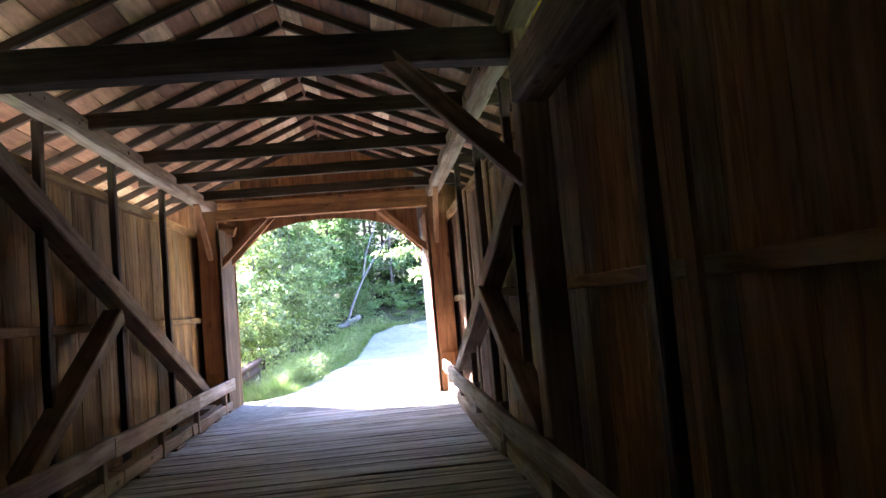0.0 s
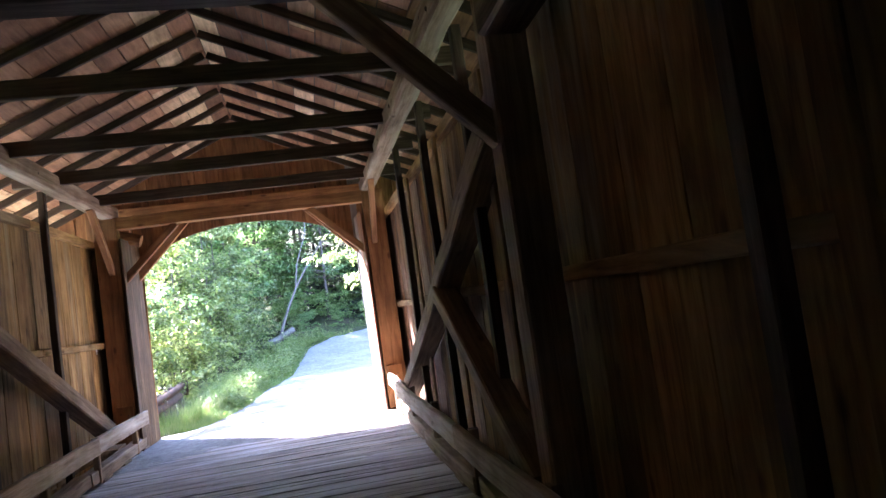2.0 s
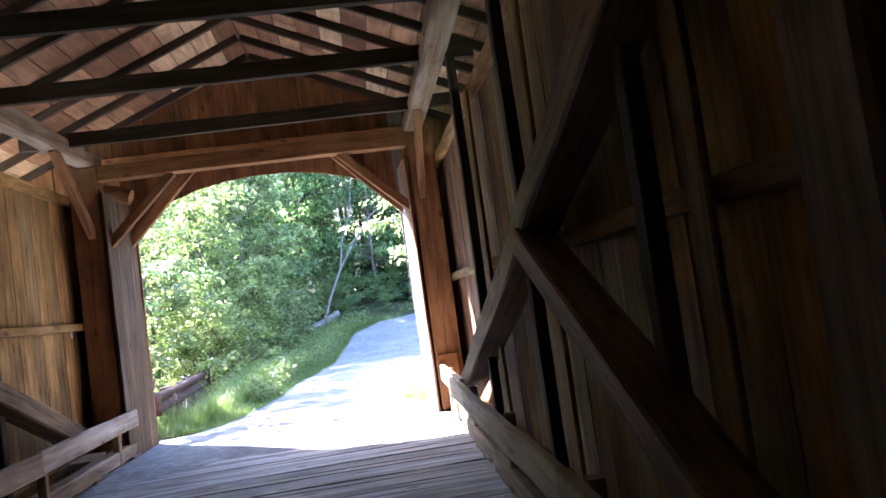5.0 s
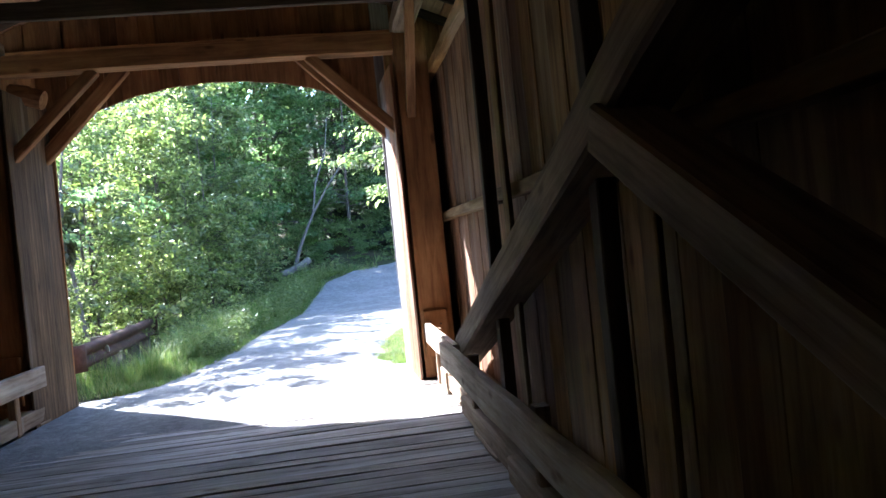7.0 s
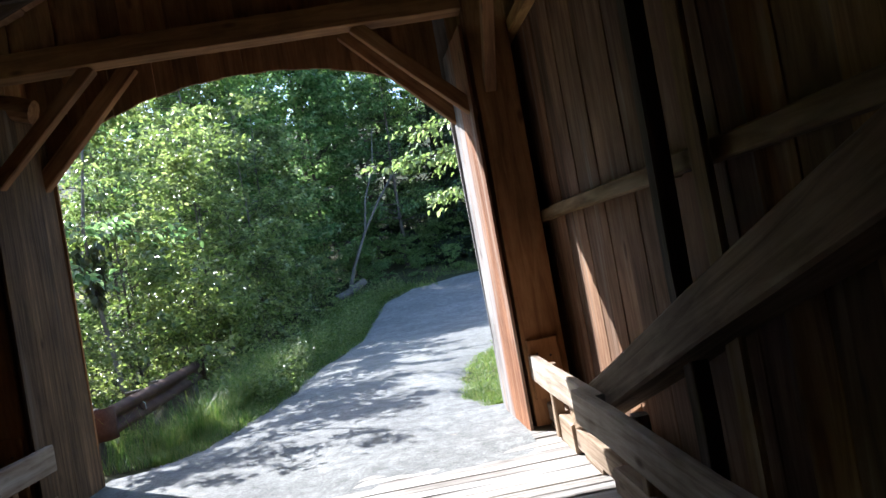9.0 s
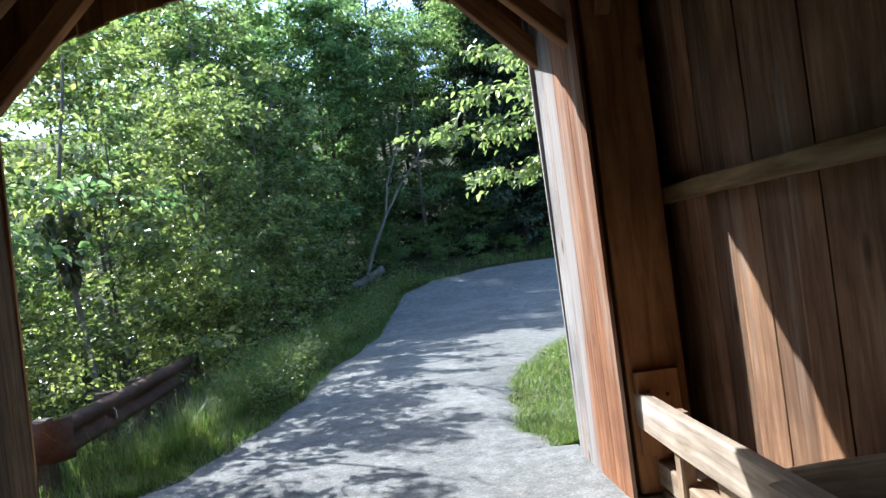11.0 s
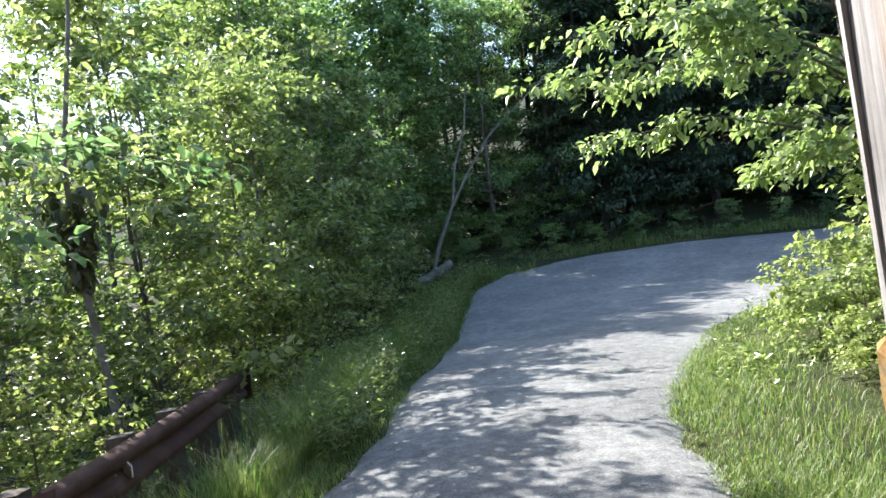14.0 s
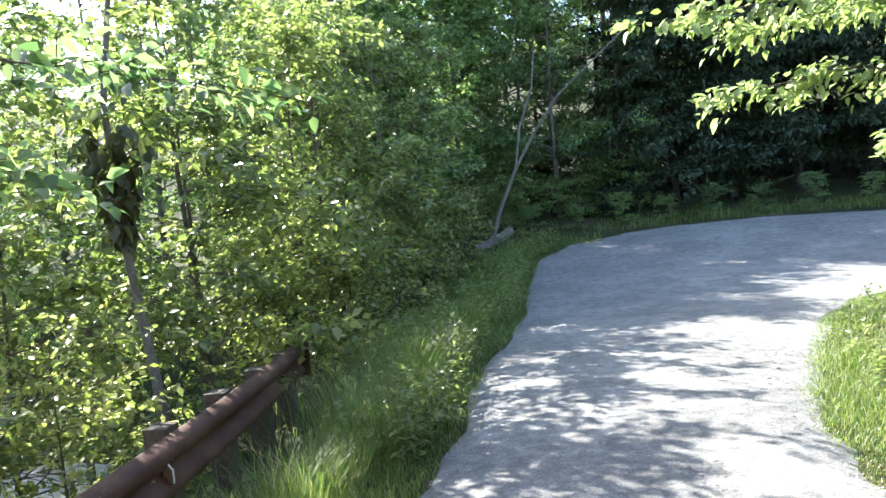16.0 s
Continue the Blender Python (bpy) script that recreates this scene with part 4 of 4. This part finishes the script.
def build_overhang(seed, base, trunk, boughs, name, label, group, mat, size, radii, twigs, per_twig, scatter=0.7):
    """A slim tree with boughs of separate leaves that end at given tips."""
    r = np.random.default_rng(seed)
    t = thing(name, label, "tree", group, at=(base[0], base[1], ground_z(*base) - 0.05))
    V, F, pts, ways = [], [], [], []

    def put(path, radii, sides):
        v, f = tube(path, radii, sides)
        k = len(V)
        V.extend(v)
        F.extend([tuple(i + k for i in q) for q in f])

    trunk = [Vector(p) for p in trunk]
    put(trunk, radii, 8)
    for tip, h in boughs:
        a = min((trunk[i].lerp(trunk[i + 1], k / 10) for i in range(len(trunk) - 1) for k in range(10)), key=lambda p: abs(p.z - h))
        b = Vector(tip)
        c = a.lerp(b, 0.55) + Vector((0, 0, 0.3))
        path = [a.lerp(c, s / 3) if s <= 3 else c.lerp(b, (s - 3) / 4) for s in range(8)]
        put(path, [radii[2] * (0.3 - 0.034 * s) for s in range(8)], 5)
        for s in range(twigs):
            u = r.uniform(0.25, 1.0) * 7
            i = min(int(u), 6)
            q = path[i].lerp(path[i + 1], u - i)
            d = ((b - a).normalized() + Vector(r.normal(0, scatter, 3))).normalized()
            d.z = d.z * 0.75 - 0.2
            q2 = q + d * r.uniform(0.15, 0.42)
            put([q, q2], [0.004, 0.002], 3)
            tt = np.linspace(0.15, 1.05, per_twig)[:, None]
            pts.append(np.array(q)[None] * (1 - tt) + np.array(q2)[None] * tt + r.normal(0, 1, (per_twig, 3)) * np.array([0.05, 0.05, 0.045]))
            ways.append(math.atan2(d.y, d.x) + 0.8 * r.choice([-1.0, 1.0], per_twig))
    me = bpy.data.meshes.new("limbs")
    me.from_pydata([tuple(v) for v in V], [], F)
    me.materials.append(BARK)
    new("trunk", me).parent = t
    lv, lf = leaf_arrays(r, np.concatenate(pts), size, 0.5, 0.6, np.concatenate(ways), 0.5)
    new("crown", fast_mesh("leaves", lv, lf, mat)).parent = t


build_overhang(5, (5.0, 19.4), ((0, 0, 0), (-0.1, 0, 1.6), (-0.15, 0.1, 3.2), (-0.1, 0.1, 5.0), (0.1, 0.2, 7.0)),
               [((-3.75, -1.15, 2.75), 2.5), ((-3.4, -0.6, 3.3), 3.0), ((-2.9, -0.9, 3.8), 3.3), ((-2.5, -1.5, 2.9), 2.6), ((-2.3, -0.2, 4.3), 3.7), ((-1.7, -1.0, 4.8), 4.2), ((-1.6, -2.0, 3.4), 3.0), ((-1.3, -0.9, 1.8), 1.5), ((-1.2, -2.6, 1.6), 1.4), ((-2.8, -1.7, 3.1), 2.7),
                ((-3.0, 0.3, 2.3), 2.0), ((-2.6, 0.9, 3.0), 2.6), ((-1.6, 1.6, 3.3), 2.8), ((-2.3, 0.2, 4.0), 3.4), ((-2.0, 1.4, 4.3), 3.7), ((-1.0, 1.4, 3.9), 3.4), ((-0.9, 1.3, 1.7), 1.55), ((-0.5, 0.5, 1.8), 1.6), ((-0.7, 1.5, 2.4), 2.0), ((-0.6, 0.0, 2.6), 2.2), ((-0.4, -0.8, 2.2), 1.9), ((0.2, 1.2, 3.0), 2.6), ((0.3, -0.6, 3.2), 2.8)],
               "overhanging_tree", "slim tree with bright leafy boughs reaching over the road", "", LEAF_BRIGHT, 0.112, [0.09, 0.075, 0.06, 0.045, 0.02], 30, 13)
BANK = 0.05 - ground_z(-4.3, 15.9)
build_overhang(6, (-4.3, 15.9), ((0, 0, 0), (0.05, 0, 1.2), (0.0, 0, 2.2), (0.1, 0, 3.2), (0.1, 0.1, 4.4)),
               [((2.89, -0.05, 2.36 + BANK), 2.3 + BANK), ((2.3, -0.6, 2.42 + BANK), 2.4 + BANK), ((1.9, -0.2, 2.0 + BANK), 2.0 + BANK), ((0.6, 0.6, 3.2 + BANK), 2.9 + BANK)],
               "bank_tree", "small bank tree with a long level bough of large leaves", "", LEAF_BLUE, 0.11, [0.05, 0.042, 0.034, 0.024, 0.01], 20, 8, 0.35)


def build_leaning_trunk():
    t = thing("leaning_tree", "thin pale leaning tree trunk forking upward", "tree", at=(-0.6, 33.2, ground_z(-0.6, 33.2)))
    v, f = tube([Vector(p) for p in ((0, 0, -0.1), (0.4, 0, 1.0), (0.95, 0, 2.1), (1.6, 0, 3.1), (2.3, 0, 4.0), (3.4, 0.1, 4.9), (5.0, 0.2, 6.2))], [0.085, 0.06, 0.045, 0.036, 0.028, 0.02, 0.012])
    mesh_object("trunk", v, f, BARK_PALE, t, smooth=True)
    v, f = tube([Vector(p) for p in ((0.95, 0, 2.1), (1.15, -0.1, 3.2), (1.6, -0.1, 4.3), (1.8, -0.1, 5.6))], [0.04, 0.033, 0.026, 0.014])
    mesh_object("limb", v, f, BARK_PALE, t, smooth=True)
    lg = thing("fallen_log", "short pale weathered log end lying in the grass", "log", at=(-0.35, 32.6, ground_z(-0.35, 32.6)))
    v, f = tube([Vector(p) for p in ((-0.6, -0.3, 0.1), (-0.2, -0.1, 0.22), (0.2, 0.1, 0.42), (0.42, 0.2, 0.55))], [0.13, 0.14, 0.13, 0.12], 9)
    f.append(tuple(range(27, 36)))
    mesh_object("log", v, f, BARK_PALE, lg, smooth=True)


build_leaning_trunk()


def build_stub():
    t = thing("broken_post", "short split brown wooden post stub beside the portal", "post", at=(2.30, 14.75, ground_z(2.30, 14.75) - 0.1))
    v, f = tube([Vector(p) for p in ((0.0, 0.05, 0), (-0.02, 0.0, 0.35), (-0.10, -0.12, 0.7), (-0.17, -0.22, 0.93), (-0.2, -0.26, 0.98))], [0.10, 0.095, 0.10, 0.08, 0.03], 9)
    mesh_object("stub", v, f, W_WALL, t)


build_stub()


def build_near_sapling():
    """The sapling with a dark hanging leaf clump beside the guardrail."""
    r = np.random.default_rng(77)
    t = thing("sapling", "thin-stemmed sapling with a dark drooping leaf clump", "young tree", "bank saplings", at=(-2.78, 17.4, ground_z(-2.78, 17.4) - 0.05))
    V, F = tube([Vector(p) for p in ((0.05, 0, 0), (0.0, 0, 0.9), (-0.12, 0, 1.9), (-0.16, 0, 2.9), (0.0, 0.1, 4.2), (0.1, 0.1, 5.2))], [0.042, 0.036, 0.03, 0.024, 0.018, 0.008])
    me = bpy.data.meshes.new("limbs")
    me.from_pydata(V, [], F)
    me.materials.append(BARK_PALE)
    new("trunk", me).parent = t
    n = 300
    h = r.uniform(0, 1, n)
    a, rad = r.uniform(0, 2 * math.pi, n), np.sqrt(r.uniform(0, 1, n)) * (0.06 + 0.24 * h)
    clump = np.stack([-0.13 + np.cos(a) * rad, np.sin(a) * rad, 1.95 + 0.75 * h], 1)
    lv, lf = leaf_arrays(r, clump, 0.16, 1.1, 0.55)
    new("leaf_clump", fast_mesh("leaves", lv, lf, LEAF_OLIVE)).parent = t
    sprays = []
    for tip in ((0.75, -0.5, 2.95), (-0.7, -0.6, 2.9), (0.5, 0.3, 3.6), (-0.6, 0.2, 3.9), (0.4, -0.5, 4.5), (-0.3, -0.3, 4.9), (0.9, -0.2, 2.5), (-0.9, -0.3, 2.3)):
        k = 42
        u = r.uniform(0, 1, k)[:, None]
        sprays.append(np.array([-0.1, 0, tip[2] - 0.1])[None] * (1 - u) + np.array(tip)[None] * u + r.normal(0, 1, (k, 3)) * np.array([0.09, 0.09, 0.03]))
    lv, lf = leaf_arrays(r, np.concatenate(sprays), 0.13, 0.3, 0.5)
    new("crown", fast_mesh("leaves", lv, lf, LEAF)).parent = t


build_near_sapling()

# ---- grass, pebbles ----


def build_grass():
    r = np.random.default_rng(3)
    P, H = [], []
    def add(n, pick, h):
        while n:
            x, y, d = pick()
            if y < 19.6 and x < -1.65 and r.uniform() < 0.75:
                continue
            P.append((x, y, ground_z(x, y) - 0.03))
            tuft = 0.75 + 0.45 * math.sin(2.3 * x + 1.1 * math.sin(1.7 * y)) * math.sin(1.9 * y + x)
            H.append(h * tuft * r.uniform(0.35, 1.3) * (0.3 + 0.7 * min(1.0, d / 0.55)))
            n -= 1
    def left():
        y = 14.7 + 18.0 * r.uniform() ** 1.5
        d = r.gamma(1.7, 0.36)
        return edge_x(LEFT_EDGE, y) + 0.08 - d, y, d
    def left_tall():
        y = 15.2 + 17.0 * r.uniform() ** 1.3
        return edge_x(LEFT_EDGE, y) - 0.4 - abs(r.normal(0, 0.5)), y, 1.0
    def right():
        y = 14.45 + 9.0 * r.uniform() ** 1.6
        d = r.gamma(1.7, 0.36)
        return edge_x(RIGHT_EDGE, y) - 0.2 + d, y, d
    def far():
        x = r.uniform(0.4, 22)
        y0 = 32.4 if x < 2.5 else 33.7 - max(0, x - 8) * 0.17
        return x, y0 + abs(r.normal(0, 0.7)), 1.0
    add(26000, left, 0.2)
    add(26000, left_tall, 0.5)
    add(30000, right, 0.12)
    add(9000, far, 0.26)
    P, H = np.array(P), np.array(H)
    n = len(P)
    a = r.uniform(0, 2 * math.pi, n)
    w = (0.0012 + 0.0022 * r.uniform(0, 1, n)) * (1 + 0.05 * np.maximum(0, P[:, 1] - 16))
    lean = np.stack([np.cos(a), np.sin(a)], 1) * (H * r.uniform(0.2, 1.2, n))[:, None]
    sd = np.stack([-np.sin(a) * w, np.cos(a) * w, np.zeros(n)], 1)
    mid = P + np.concatenate([lean * 0.35, (H * 0.6)[:, None]], 1)
    tip = P + np.concatenate([lean, (H * 0.95)[:, None]], 1)
    v = np.stack([P - sd, P + sd, mid + sd * 0.8, mid - sd * 0.8, tip], 1).reshape(-1, 3)
    i = np.arange(n)[:, None] * 5
    f = np.concatenate([i + np.array([[0, 1, 2]]), i + np.array([[0, 2, 3]]), i + np.array([[3, 2, 4]])], 1).reshape(-1, 3)
    ob = new("grass", fast_mesh("grass", v, f, GRASS))
    tagged(ob, "long green and straw-tipped grass along the road verges", "grass", kind="stuff")


def build_pebbles():
    r = np.random.default_rng(9)
    V, F = [], []
    base = np.array([(1, 0, 0), (0, 1, 0), (-1, 0, 0), (0, -1, 0), (0, 0, 0.7)])
    faces = np.array([(0, 1, 4), (1, 2, 4), (2, 3, 4), (3, 0, 4)])
    for i in range(15000):
        y = 13.4 + 12 * r.uniform() ** 1.7
        l, rr = edge_x(LEFT_EDGE, y), edge_x(RIGHT_EDGE, y)
        t = r.uniform(0.02, 0.98)
        x = l + (rr - l) * t
        s = 0.003 + 0.016 * r.uniform() ** 4
        c, sn = math.cos(i), math.sin(i)
        p = base * s * np.array([1.2, 0.9, 0.9])
        crown = 0.045 * (1 - (2 * t - 1) ** 2) - 0.04 * (1 - smooth01(13.3, 14.5, y))
        V.append(np.stack([x + p[:, 0] * c - p[:, 1] * sn, y + p[:, 0] * sn + p[:, 1] * c, rise(y) + crown + p[:, 2] - 0.002], 1))
        F.append(faces + 5 * i)
    ob = new("pebbles", fast_mesh("pebbles", np.concatenate(V), np.concatenate(F), GRAVEL))
    tagged(ob, "loose grey pebbles scattered on the gravel road", "gravel", kind="stuff")


def build_weeds():
    """Stems with leaves up their height, in loose drifts along both verges."""
    r = np.random.default_rng(13)
    pts, ways = [], []
    for i in range(1900):
        if i % 14:
            y = 15.0 + 17.5 * r.uniform() ** 1.2
            x = edge_x(LEFT_EDGE, y) - 0.12 - abs(r.normal(0, 0.65))
            h = r.uniform(0.2, 0.55) + 0.35 * smooth01(18, 24, y) * r.uniform()
            if noise.noise((x * 1.1, y * 0.8, 8.0)) < -0.15:
                continue
        else:
            y = 16.2 + 8 * r.uniform()
            x = edge_x(RIGHT_EDGE, y) + 0.3 + abs(r.normal(0, 0.7))
            h = r.uniform(0.1, 0.35)
        if y < 17.2 or (y < 19.4 and -2.7 < x < -1.45):
            continue
        k = 16
        t = r.uniform(0.15, 1, k)[:, None]
        bend = r.normal(0, 0.12, 2)[None] * t * t
        pts.append(np.array([x, y, ground_z(x, y) - 0.03])[None] + np.concatenate([bend + r.normal(0, 0.03, (k, 2)), t * h], 1))
        ways.append(r.uniform(0, 2 * math.pi, k))
    v, f = far_leaf_arrays(r, np.concatenate(pts), 0.075, 0.0, 0.36, np.concatenate(ways))
    ob = new("weeds", fast_mesh("weeds", v, f, LEAF))
    tagged(ob, "low broad-leaved green weeds in the verge grass", "weeds", kind="stuff")


build_grass()
build_weeds()
build_pebbles()

# ---- deck planks ----


def build_floor():
    kinds = [timber_mesh(4.5, 0.128, 0.06, 0.005, 6, 0.0022, 50 + i) for i in range(6)]
    y = Y0
    while y < 13.9:
        k = int(rng.integers(6))
        d = float(rng.normal(0, 0.003))
        x0 = -2.25 + float(rng.uniform(-0.03, 0.03))
        timber("plank", (x0, y + 0.063, -0.031 + d), (x0 + 4.5, y + 0.063 + float(rng.normal(0, 0.003)), -0.031 + d + float(rng.normal(0, 0.003))), 0.128, 0.06, W_FLOOR, floor, side=(0, 1, 0), mesh=kinds[k])
        y += 0.1305
    # dark lengthwise boards added below: they blacken the plank joints and stop light from beneath
    for i in range(18):
        x = -2.25 + 0.25 * (i + 0.5)
        timber("under_board", (x, Y0, -0.085), (x, 13.95, -0.085), 0.25, 0.035, W_DARK, floor, chamfer=0.001, wobble=0.0, segs=2)


build_floor()
